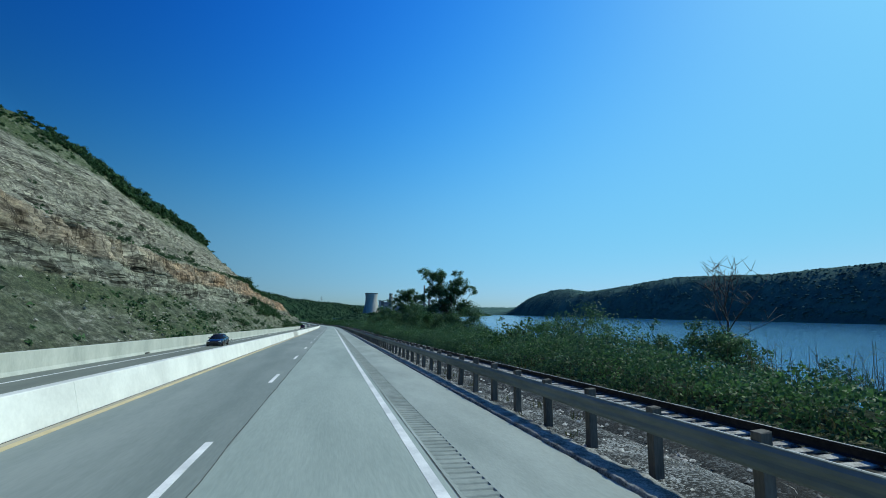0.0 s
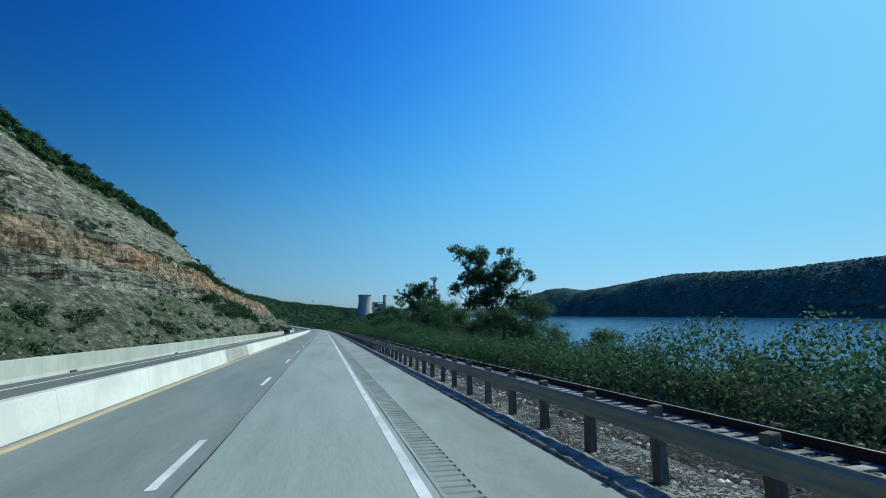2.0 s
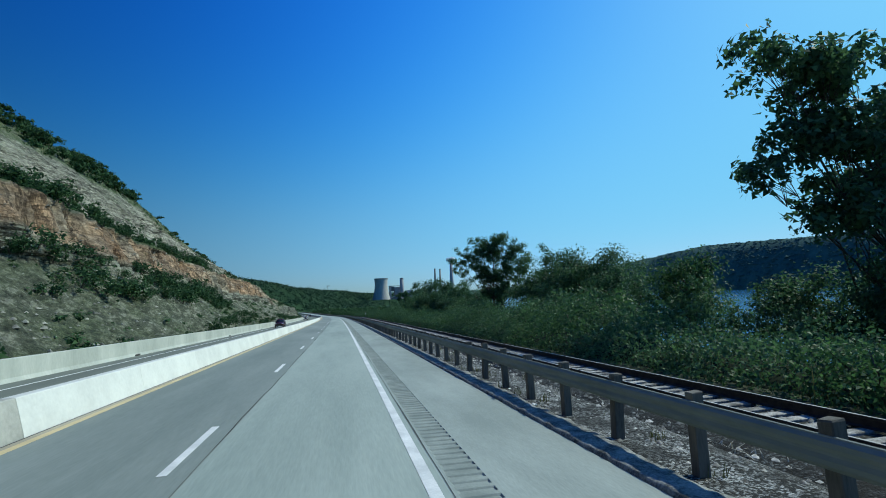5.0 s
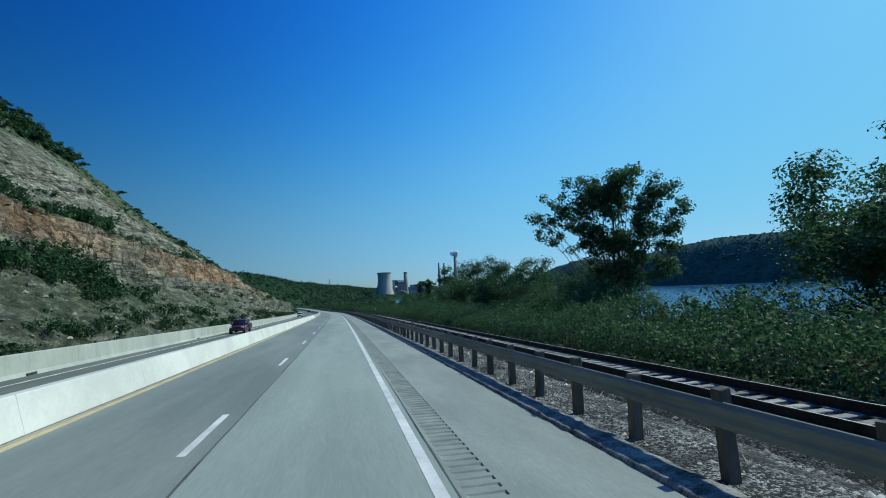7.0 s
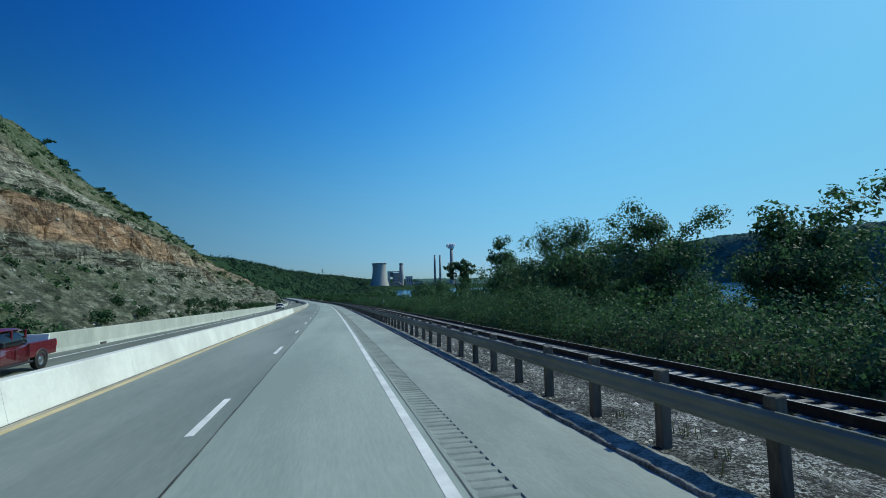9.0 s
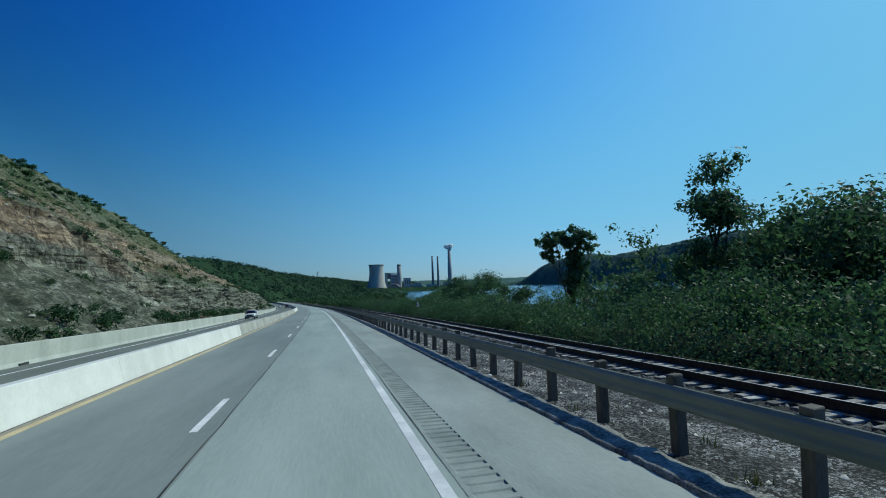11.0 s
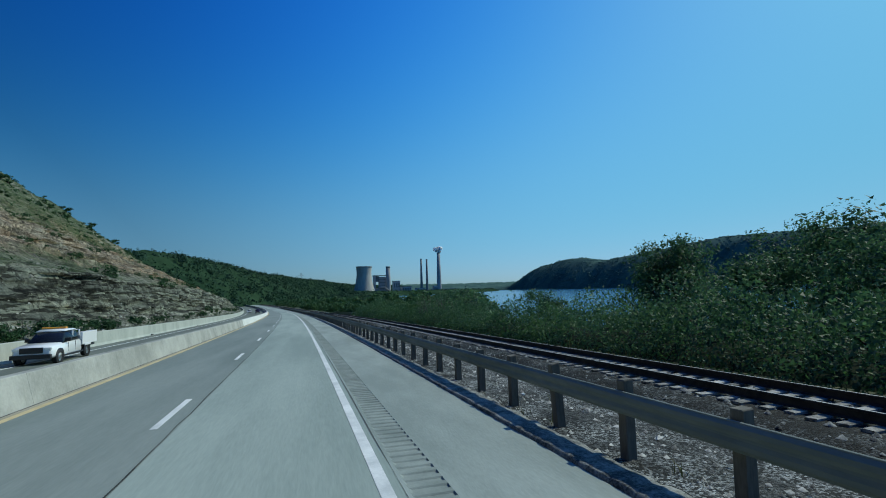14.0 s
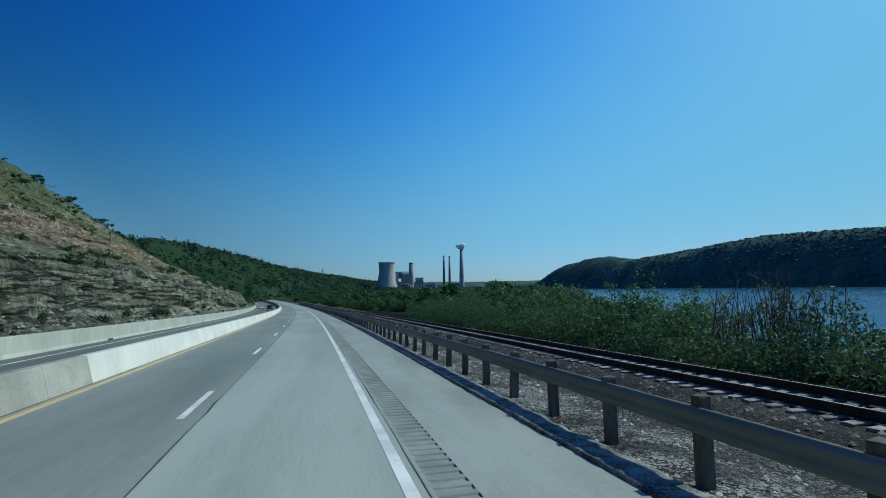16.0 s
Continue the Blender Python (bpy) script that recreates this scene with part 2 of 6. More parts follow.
def gravel_material(name, size, low, high):
    """Packed stones: every cell its own grey, joints dark and deep."""
    m, nt, n, b = shader(name)
    geo = n.new("ShaderNodeNewGeometry")
    cells, edge = n.new("ShaderNodeTexVoronoi"), n.new("ShaderNodeTexVoronoi")
    edge.feature = "DISTANCE_TO_EDGE"
    for t in (cells, edge):
        t.inputs["Scale"].default_value = 1 / size
        nt.links.new(geo.outputs["Position"], t.inputs["Vector"])
    sep = n.new("ShaderNodeSeparateColor")
    nt.links.new(cells.outputs["Color"], sep.inputs[0])
    big = n.new("ShaderNodeTexNoise")
    big.inputs["Scale"].default_value, big.inputs["Detail"].default_value = 1.3, 6
    nt.links.new(geo.outputs["Position"], big.inputs["Vector"])
    add = n.new("ShaderNodeMath")
    add.operation = "MULTIPLY_ADD"
    add.inputs[1].default_value = 0.7
    nt.links.new(big.outputs[0], add.inputs[0])
    nt.links.new(sep.outputs[0], add.inputs[2])
    ramp = n.new("ShaderNodeValToRGB")
    for e, (p, c) in zip(ramp.color_ramp.elements, ((0.72, low), (1.0, high))):
        e.position, e.color = min(p, 1.0), (*c, 1)
    nt.links.new(add.outputs[0], ramp.inputs[0])
    joint = n.new("ShaderNodeValToRGB")
    joint.color_ramp.elements[0].position, joint.color_ramp.elements[1].position = 0.03, 0.16
    joint.color_ramp.elements[0].color, joint.color_ramp.elements[1].color = (0.18, 0.18, 0.18, 1), (1, 1, 1, 1)
    nt.links.new(edge.outputs["Distance"], joint.inputs[0])
    mul = n.new("ShaderNodeMix")
    mul.data_type, mul.blend_type = "RGBA", "MULTIPLY"
    mul.inputs[0].default_value = 1.0
    nt.links.new(ramp.outputs[0], mul.inputs[6])
    nt.links.new(joint.outputs[0], mul.inputs[7])
    patch = n.new("ShaderNodeTexNoise")
    patch.inputs["Scale"].default_value, patch.inputs["Detail"].default_value, patch.inputs["Roughness"].default_value = 0.9, 7, 0.7
    nt.links.new(geo.outputs["Position"], patch.inputs["Vector"])
    earth = n.new("ShaderNodeValToRGB")
    earth.color_ramp.elements[0].position, earth.color_ramp.elements[1].position = 0.44, 0.60
    earth.color_ramp.elements[0].color, earth.color_ramp.elements[1].color = (0.26, 0.26, 0.26, 1), (1.2, 1.2, 1.2, 1)
    nt.links.new(patch.outputs[0], earth.inputs[0])
    soil = n.new("ShaderNodeMix")
    soil.data_type, soil.blend_type = "RGBA", "MULTIPLY"
    soil.inputs[0].default_value = 1.0
    nt.links.new(mul.outputs[2], soil.inputs[6])
    nt.links.new(earth.outputs[0], soil.inputs[7])
    nt.links.new(soil.outputs[2], b.inputs["Base Color"])
    b.inputs["Roughness"].default_value, b.inputs["Specular IOR Level"].default_value = 0.9, 0.25
    bp = n.new("ShaderNodeBump")
    bp.inputs["Strength"].default_value, bp.inputs["Distance"].default_value = 1.0, size * 0.5
    nt.links.new(edge.outputs["Distance"], bp.inputs["Height"])
    nt.links.new(bp.outputs[0], b.inputs["Normal"])
    return m


M_GRAVEL = gravel_material("gravel_bed", 0.042, (0.022, 0.024, 0.023), (0.33, 0.34, 0.335))
M_BED = gravel_material("oily_ballast_bed", 0.05, (0.010, 0.011, 0.011), (0.10, 0.108, 0.107))
M_SOIL = surface("bank_soil", (0.024, 0.036, 0.018), (0.078, 0.088, 0.045), 0.35, 0.95, 20, 0.8)
M_BARK = surface("bark", (0.03, 0.026, 0.022), (0.10, 0.09, 0.075), 2.0, 0.95, 8, 0.6, stretch=(1, 1, 0.25))
M_DEADWOOD = surface("dead_wood", (0.04, 0.037, 0.035), (0.11, 0.10, 0.09), 2.0, 0.9, 8, 0.5, stretch=(1, 1, 0.25))
M_LEAF = leafy("tree_leaves", (0.036, 0.086, 0.044), (0.092, 0.188, 0.080), 0.62, 0.40, sheen=0.25)
M_LEAF_LIGHT = leafy("bush_leaves", (0.030, 0.078, 0.034), (0.088, 0.186, 0.064), 0.62, 0.38, sheen=0.25)
M_LEAF_HILL = leafy("scrub_leaves", (0.020, 0.052, 0.024), (0.066, 0.138, 0.054), 0.7, 0.34)
M_GRASS = leafy("dry_grass", (0.035, 0.05, 0.018), (0.13, 0.135, 0.06), 0.7, 0.3)
M_REED = leafy("dry_stalks", (0.05, 0.05, 0.035), (0.17, 0.15, 0.09), 0.8, 0.1)
M_STEM = leafy("bleached_stems", (0.22, 0.21, 0.18), (0.55, 0.53, 0.46), 0.8, 0.1)
# near-black green: twigs with the shade inside the brush put into the colour
M_TWIG_SHADE = surface("painted_twig_shade", (0.008, 0.014, 0.008), (0.022, 0.036, 0.018), 3.0, 0.95, 12, 1.0, spec=0.05)
# far hills: pale blue haze of distance put into the forest colour
M_FOREST_HAZE = surface("forest_with_haze", (0.045, 0.090, 0.086), (0.090, 0.155, 0.130), 0.012, 1.0, 10, 0.4, spec=0.02)
M_RIDGE = surface("ridge_forest", (0.012, 0.03, 0.016), (0.032, 0.062, 0.032), 0.02, 1.0, 10, 0.4, spec=0.02)
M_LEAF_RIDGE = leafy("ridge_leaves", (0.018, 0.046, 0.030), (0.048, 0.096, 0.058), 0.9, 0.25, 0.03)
M_TOWER = surface("tower_concrete", (0.27, 0.27, 0.25), (0.42, 0.42, 0.39), 0.02, 0.85, 8, 0.0, stretch=(1, 1, 0.3))
M_STACK = surface("stack_concrete", (0.22, 0.23, 0.24), (0.30, 0.31, 0.32), 0.03, 0.85, 8, 0.0)
M_PLANT = surface("plant_cladding", (0.28, 0.31, 0.33), (0.38, 0.41, 0.43), 0.03, 0.6, 8, 0.0)
M_PLANT_DARK = surface("plant_steelwork", (0.10, 0.12, 0.13), (0.17, 0.19, 0.20), 0.05, 0.6, 8, 0.0)
M_STEAM = leafy("steam", (0.90, 0.92, 0.93), (0.97, 0.97, 0.97), 1.0, 0.5, 0.05)


def rock_material():
    """Cut rock: grey beds, a red-brown band, scree and low green cover, mixed by what the mesh carries."""
    m, nt, n, b = shader("cut_rock")
    L = nt.links.new
    geo = n.new("ShaderNodeNewGeometry")

    def attribute(name):
        a = n.new("ShaderNodeAttribute")
        a.attribute_name = name
        return a.outputs["Fac"]

    def noise_of(scale, stretch=(1, 1, 1), detail=6, rough=0.62):
        mp = n.new("ShaderNodeMapping")
        mp.inputs["Scale"].default_value = stretch
        L(geo.outputs["Position"], mp.inputs[0])
        t = n.new("ShaderNodeTexNoise")
        t.inputs["Scale"].default_value, t.inputs["Detail"].default_value, t.inputs["Roughness"].default_value = scale, detail, rough
        L(mp.outputs[0], t.inputs["Vector"])
        return t.outputs[0]

    def ramp(fac, stops):
        r = n.new("ShaderNodeValToRGB")
        while len(r.color_ramp.elements) < len(stops):
            r.color_ramp.elements.new(0.5)
        for e, (p, c) in zip(r.color_ramp.elements, stops):
            e.position, e.color = p, (*c, 1)
        L(fac, r.inputs[0])
        return r.outputs[0]

    def mix(fac, a, c):
        x = n.new("ShaderNodeMix")
        x.data_type = "RGBA"
        L(fac, x.inputs[0]), L(a, x.inputs[6]), L(c, x.inputs[7])
        return x.outputs[2]

    def times(a, c, much):
        x = n.new("ShaderNodeMix")
        x.data_type, x.blend_type = "RGBA", "MULTIPLY"
        if isinstance(much, (int, float)):
            x.inputs[0].default_value = much
        else:
            L(much, x.inputs[0])
        L(a, x.inputs[6]), L(c, x.inputs[7])
        return x.outputs[2]

    flat = (0.035, 0.035, 1)
    beds = noise_of(0.34, flat, 6, 0.75)                    # tone of each bed
    thin = noise_of(0.62, (0.10, 0.10, 1), 5, 0.62)          # partings between the beds
    joint = noise_of(0.34, (1.0, 1.0, 0.13), 5, 0.66)       # upright joints
    blotch = noise_of(0.12, (1, 1, 1), 5, 0.6)
    fine = noise_of(0.9, (1, 0.7, 1.6), 9, 0.74)
    grain = noise_of(2.6, (1, 1, 1.4), 5, 0.75)
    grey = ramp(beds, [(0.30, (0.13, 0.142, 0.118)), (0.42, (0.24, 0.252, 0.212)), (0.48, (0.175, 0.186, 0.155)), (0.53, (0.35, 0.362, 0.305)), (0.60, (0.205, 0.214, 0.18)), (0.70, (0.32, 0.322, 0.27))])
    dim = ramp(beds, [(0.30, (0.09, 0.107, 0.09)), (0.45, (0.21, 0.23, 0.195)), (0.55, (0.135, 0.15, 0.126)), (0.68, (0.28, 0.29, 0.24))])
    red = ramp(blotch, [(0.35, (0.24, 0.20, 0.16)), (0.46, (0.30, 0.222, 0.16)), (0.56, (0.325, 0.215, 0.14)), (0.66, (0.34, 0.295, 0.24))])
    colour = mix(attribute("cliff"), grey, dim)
    colour = mix(attribute("red"), colour, red)
    # partings: overhang shade put into the colour as dark lines with pale lips
    parting_shade = ramp(thin, [(0.36, (1, 1, 1)), (0.45, (0.8, 0.8, 0.8)), (0.465, (0.20, 0.20, 0.19)), (0.505, (0.20, 0.20, 0.19)), (0.52, (1.25, 1.24, 1.2)), (0.62, (1, 1, 1))])
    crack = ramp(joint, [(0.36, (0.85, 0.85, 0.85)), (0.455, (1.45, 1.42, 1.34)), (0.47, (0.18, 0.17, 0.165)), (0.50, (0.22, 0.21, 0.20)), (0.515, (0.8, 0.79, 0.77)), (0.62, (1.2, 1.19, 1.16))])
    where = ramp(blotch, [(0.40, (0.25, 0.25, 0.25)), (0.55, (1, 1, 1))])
    whole = n.new("ShaderNodeRGB")
    whole.outputs[0].default_value = (1, 1, 1, 1)
    calm = n.new("ShaderNodeRGB")
    calm.outputs[0].default_value = (0.30, 0.30, 0.30, 1)
    colour = times(colour, parting_shade, mix(attribute("red"), mix(attribute("cliff"), where, whole.outputs[0]), calm.outputs[0]))
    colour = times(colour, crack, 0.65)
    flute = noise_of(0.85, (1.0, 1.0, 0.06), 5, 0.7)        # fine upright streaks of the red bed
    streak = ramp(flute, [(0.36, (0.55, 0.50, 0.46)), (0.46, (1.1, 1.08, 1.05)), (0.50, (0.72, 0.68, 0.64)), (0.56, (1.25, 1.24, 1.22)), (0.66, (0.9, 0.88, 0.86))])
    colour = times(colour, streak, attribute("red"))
    mp = n.new("ShaderNodeMapping")
    mp.inputs["Scale"].default_value = (0.42, 0.42, 1.15)
    L(geo.outputs["Position"], mp.inputs[0])
    warp = n.new("ShaderNodeMix")
    warp.data_type, warp.blend_type = "RGBA", "LINEAR_LIGHT"
    warp.inputs[0].default_value = 0.35
    wob = n.new("ShaderNodeTexNoise")
    wob.inputs["Scale"].default_value, wob.inputs["Detail"].default_value = 0.5, 4
    L(mp.outputs[0], wob.inputs["Vector"])
    L(mp.outputs[0], warp.inputs[6]), L(wob.outputs["Color"], warp.inputs[7])
    cells, rims = n.new("ShaderNodeTexVoronoi"), n.new("ShaderNodeTexVoronoi")
    rims.feature = "DISTANCE_TO_EDGE"
    for v_ in (cells, rims):
        v_.inputs["Scale"].default_value = 0.8
        L(warp.outputs[2], v_.inputs["Vector"])
    tone = n.new("ShaderNodeSeparateColor")
    L(cells.outputs["Color"], tone.inputs[0])
    colour = times(colour, ramp(tone.outputs[0], [(0.0, (0.70, 0.70, 0.69)), (0.5, (1.0, 1.0, 1.0)), (1.0, (1.28, 1.27, 1.24))]), 0.9)
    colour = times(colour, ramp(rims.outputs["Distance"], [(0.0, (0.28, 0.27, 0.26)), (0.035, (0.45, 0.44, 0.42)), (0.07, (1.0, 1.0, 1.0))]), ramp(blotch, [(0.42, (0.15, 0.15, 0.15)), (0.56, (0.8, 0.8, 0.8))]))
    speck = ramp(fine, [(0.36, (0.58, 0.58, 0.58)), (0.48, (0.97, 0.97, 0.97)), (0.60, (1.25, 1.24, 1.2))])
    colour = times(colour, speck, 0.9)
    scree = ramp(fine, [(0.36, (0.033, 0.041, 0.028)), (0.46, (0.079, 0.091, 0.066)), (0.53, (0.122, 0.131, 0.096)), (0.575, (0.30, 0.305, 0.255)), (0.68, (0.40, 0.40, 0.34))])
    colour = mix(attribute("scree"), colour, scree)
    grit = ramp(grain, [(0.38, (0.66, 0.66, 0.66)), (0.5, (1.0, 1.0, 1.0)), (0.62, (1.4, 1.38, 1.34))])
    colour = times(colour, grit, 0.8)
    green = ramp(grain, [(0.36, (0.014, 0.034, 0.012)), (0.5, (0.045, 0.078, 0.028)), (0.64, (0.11, 0.14, 0.055))])
    veg = n.new("ShaderNodeMath")
    veg.operation = "MULTIPLY_ADD"
    veg.inputs[1].default_value = 3.0
    add = n.new("ShaderNodeMath")
    add.operation = "ADD"
    add.inputs[1].default_value = -0.58
    L(fine, add.inputs[0])
    L(add.outputs[0], veg.inputs[0])
    L(attribute("veg"), veg.inputs[2])
    cl = n.new("ShaderNodeClamp")
    L(veg.outputs[0], cl.inputs[0])
    colour = mix(cl.outputs[0], colour, green)
    L(colour, b.inputs["Base Color"])
    b.inputs["Roughness"].default_value, b.inputs["Specular IOR Level"].default_value = 0.95, 0.15
    bp = n.new("ShaderNodeBump")
    bp.inputs["Strength"].default_value, bp.inputs["Distance"].default_value = 1.0, 0.8
    L(fine, bp.inputs["Height"])
    L(bp.outputs[0], b.inputs["Normal"])
    return m


def water_material():
    m, nt, n, b = shader("river_water")
    geo = n.new("ShaderNodeNewGeometry")
    mp = n.new("ShaderNodeMapping")
    mp.inputs["Scale"].default_value = (1.0, 0.45, 1)
    nt.links.new(geo.outputs["Position"], mp.inputs[0])
    w = n.new("ShaderNodeTexNoise")
    w.inputs["Scale"].default_value, w.inputs["Detail"].default_value, w.inputs["Roughness"].default_value = 0.5, 5, 0.6
    nt.links.new(mp.outputs[0], w.inputs["Vector"])
    bp = n.new("ShaderNodeBump")
    bp.inputs["Strength"].default_value, bp.inputs["Distance"].default_value = 0.5, 0.6
    nt.links.new(w.outputs[0], bp.inputs["Height"])
    nt.links.new(bp.outputs[0], b.inputs["Normal"])
    b.inputs["Base Color"].default_value = (0.03, 0.13, 0.27, 1)
    b.inputs["Roughness"].default_value, b.inputs["IOR"].default_value = 0.12, 1.33
    return m


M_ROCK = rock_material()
M_WATER = water_material()


# ------------------------------------------------------------ mesh helpers
def mesh_of(name, verts, faces, mats, index=None, smooth=False):
    me = bpy.data.meshes.new(name)
    me.from_pydata([tuple(v) for v in verts], [], [tuple(f) for f in faces])
    for m in (mats if isinstance(mats, (list, tuple)) else [mats]):
        me.materials.append(m)
    if index is not None:
        me.polygons.foreach_set("material_index", np.asarray(index, dtype=np.int32))
    if smooth:
        me.polygons.foreach_set("use_smooth", np.ones(len(me.polygons), dtype=bool))
    me.update()
    return me


def put(name, me, parent=None, label="", category="", group="", kind="", m=None):
    ob = new(name, me)
    if m is not None:
        ob.matrix_basis = m
    if parent is not None:
        ob.parent = parent
    return tagged(ob, label, category, group, kind)


def part(name, bm, material, parent, label=""):
    """One mesh object under a thing or a part."""
    me = bpy.data.meshes.new(name)
    bm.to_mesh(me)
    bm.free()
    me.materials.append(material)
    return put(name, me, parent, label)


def quads_mesh(name, corners, mat):
    """Loose quads from an array n x 4 x 3, quickly."""
    c = np.asarray(corners, dtype=np.float32).reshape(-1, 3)
    nq = len(c) // 4
    me = bpy.data.meshes.new(name)
    me.vertices.add(len(c))
    me.vertices.foreach_set("co", c.ravel())
    me.loops.add(len(c))
    me.loops.foreach_set("vertex_index", np.arange(len(c), dtype=np.int32))
    me.polygons.add(nq)
    me.polygons.foreach_set("loop_start", np.arange(0, len(c), 4, dtype=np.int32))
    me.materials.append(mat)
    me.update(calc_edges=True)
    return me


def grid_mesh(name, P, mat, smooth=True):
    """A sheet from an array rows x cols x 3, quickly."""
    r, c, _ = P.shape
    me = bpy.data.meshes.new(name)
    me.vertices.add(r * c)
    me.vertices.foreach_set("co", P.astype(np.float32).ravel())
    i = (np.arange(r - 1)[:, None] * c + np.arange(c - 1)[None]).ravel()
    loops = np.stack([i, i + 1, i + c + 1, i + c], 1).astype(np.int32)
    me.loops.add(loops.size)
    me.loops.foreach_set("vertex_index", loops.ravel())
    me.polygons.add(len(loops))
    me.polygons.foreach_set("loop_start", np.arange(0, loops.size, 4, dtype=np.int32))
    me.materials.append(mat)
    me.update(calc_edges=True)
    if smooth:
        me.polygons.foreach_set("use_smooth", np.ones(len(loops), dtype=bool))
    return me


def sweep(name, profile, stations, mat, closed=False, smooth=False, caps=True):
    """A section of (u, z) points drawn along the road; u and z may be functions of s."""
    verts, faces = [], []
    n = len(profile)
    for s in stations:
        for u, z in profile:
            verts.append(rp(s, u(s) if callable(u) else u, z(s) if callable(z) else z))
    m = n if closed else n - 1
    for i in range(len(stations) - 1):
        for j in range(m):
            a, b2 = i * n + j, i * n + (j + 1) % n
            faces.append((a, b2, b2 + n, a + n))
    if closed and caps:
        faces.append(tuple(range(n))[::-1])
        faces.append(tuple((len(stations) - 1) * n + j for j in range(n)))
    return mesh_of(name, verts, faces, mat, smooth=smooth)


def box(bm, x0, x1, y0, y1, z0, z1, bevel=0.0):
    v = [bm.verts.new(p) for p in ((x0, y0, z0), (x1, y0, z0), (x1, y1, z0), (x0, y1, z0),
                                   (x0, y0, z1), (x1, y0, z1), (x1, y1, z1), (x0, y1, z1))]
    fs = [bm.faces.new([v[i] for i in q]) for q in ((3, 2, 1, 0), (4, 5, 6, 7), (0, 1, 5, 4), (1, 2, 6, 5), (2, 3, 7, 6), (3, 0, 4, 7))]
    if bevel:
        es = list({e for f in fs for e in f.edges})
        bmesh.ops.bevel(bm, geom=es, offset=bevel, segments=1, affect="EDGES")
    return bm


def tube(verts, faces, pts, radii, sides=6):
    """Append a tapered tube along points to verts and faces."""
    base = len(verts)
    for i, (p, r) in enumerate(zip(pts, radii)):
        a = Vector(pts[max(i - 1, 0)])
        b2 = Vector(pts[min(i + 1, len(pts) - 1)])
        d = (b2 - a).normalized() if (b2 - a).length > 1e-6 else Vector((0, 0, 1))
        q = Vector((0, 0, 1)).rotation_difference(d)
        for k in range(sides):
            t = 2 * math.pi * k / sides
            verts.append(tuple(Vector(p) + q @ Vector((r * math.cos(t), r * math.sin(t), 0))))
    for i in range(len(pts) - 1):
        for k in range(sides):
            a, b2 = base + i * sides + k, base + i * sides + (k + 1) % sides
            faces.append((a, b2, b2 + sides, a + sides))
    faces.append(tuple(base + (len(pts) - 1) * sides + k for k in range(sides)))


def steps(a, b2, d):
    return list(np.arange(a, b2 + d * 0.5, d))


# ------------------------------------------------------------ ground, river
RNG = np.random.default_rng(7)
ST_NEAR = steps(-60, 480, 3) + steps(490, 1300, 10)


def track_u(s):
    """Middle of the railway, to the right of the lane line."""
    return float(np.interp(s, [-60, 0, 100, 190, 240, 310, 400, 1300], [11.4, 11.3, 10.9, 11.8, 12.3, 13.4, 13.9, 14.6]))


def bank_rel(s, v):
    """Height of the river bank above the carriageway: a shelf, then a steep fall to the water."""
    low = WATER - 1.5 - road_z(s)
    return float(np.interp(v, [16, 24, 34, 42, 60, 64], [-0.5, -1.5, -2.9, -4.2, low, low]))


ground_r = np.linspace(0, 4900, 50)
P = np.zeros((50, 73, 3))
for i, r in enumerate(ground_r):
    for j in range(73):
        t = 2 * math.pi * j / 72
        P[i, j] = (r * math.sin(t), 600 + r * math.cos(t), WATER - 4)
put("ground", grid_mesh("ground", P, M_SOIL), label="brown earth ground reaching to the horizon", category="ground", kind="structure")

P = np.array([[(x, y, WATER) for x in np.linspace(10, 1500, 40)] for y in np.linspace(-1200, 4200, 60)])
put("water", grid_mesh("water", P, M_WATER), label="wide blue rippled river", category="river", kind="structure")

# earth bank from the verge down to the river, and the strip under the road
us = np.array([-15.5, -4, 6.0, 6.7, 8.0, 9.2, 10.0, 13.1, 13.6, 16.0, 18, 20, 22, 25, 28, 32, 36, 40, 43, 47, 51, 55, 60, 64])
rows = []
for s in ST_NEAR:
    row = []
    for u in us:
        if u < 6.1:
            z = -0.9
        elif u < 9.5:
            z = -0.9
        elif u <= 11:
            z = -0.9
        elif u <= 15:
            z = -0.62 if u < 13.3 else -0.5
        else:
            z = bank_rel(s, u) + 0.5 * fbm(s * 0.08, u * 0.15) * min(1, (u - 16) / 4)
        row.append(rp(s, u + (track_u(s) - 11.4 if u > 9.5 else 0), float(z)))
    rows.append(row)
put("bank", grid_mesh("bank", np.array(rows), M_SOIL), label="weedy earth bank between railway and river", category="bank", kind="structure")

# ------------------------------------------------------------ carriageways
ST = steps(-60, 500, 4) + steps(510, 1300, 8)
road = put("road", sweep("road", [(-4.3, -0.9), (-4.3, 0.0), (-3.45, 0), (0.42, 0), (3.84, 0), (3.84, -0.9)], ST, M_ROAD),
           label="worn pale grey two-lane carriageway, the inner lane darker", category="road", kind="structure")
road.data.materials.append(M_LANE)
road.data.polygons.foreach_set("material_index", np.array([1, 1, 1, 0, 0] * (len(ST) - 1), dtype=np.int32))
put("shoulder", sweep("shoulder", [(4.40, -0.9), (4.40, -0.009), (6.2, -0.03), (6.2, -0.9)], ST, M_SHOULDER),
    label="pale paved hard shoulder beside the carriageway", category="shoulder", kind="structure")
put("shoulder_margin", sweep("shoulder_margin", [(3.845, -0.9), (3.845, -0.004), (3.90, -0.0045), (3.90, -0.9)], ST, M_SHOULDER), bpy.data.objects["shoulder"], "narrow paved margin beside the edge line")
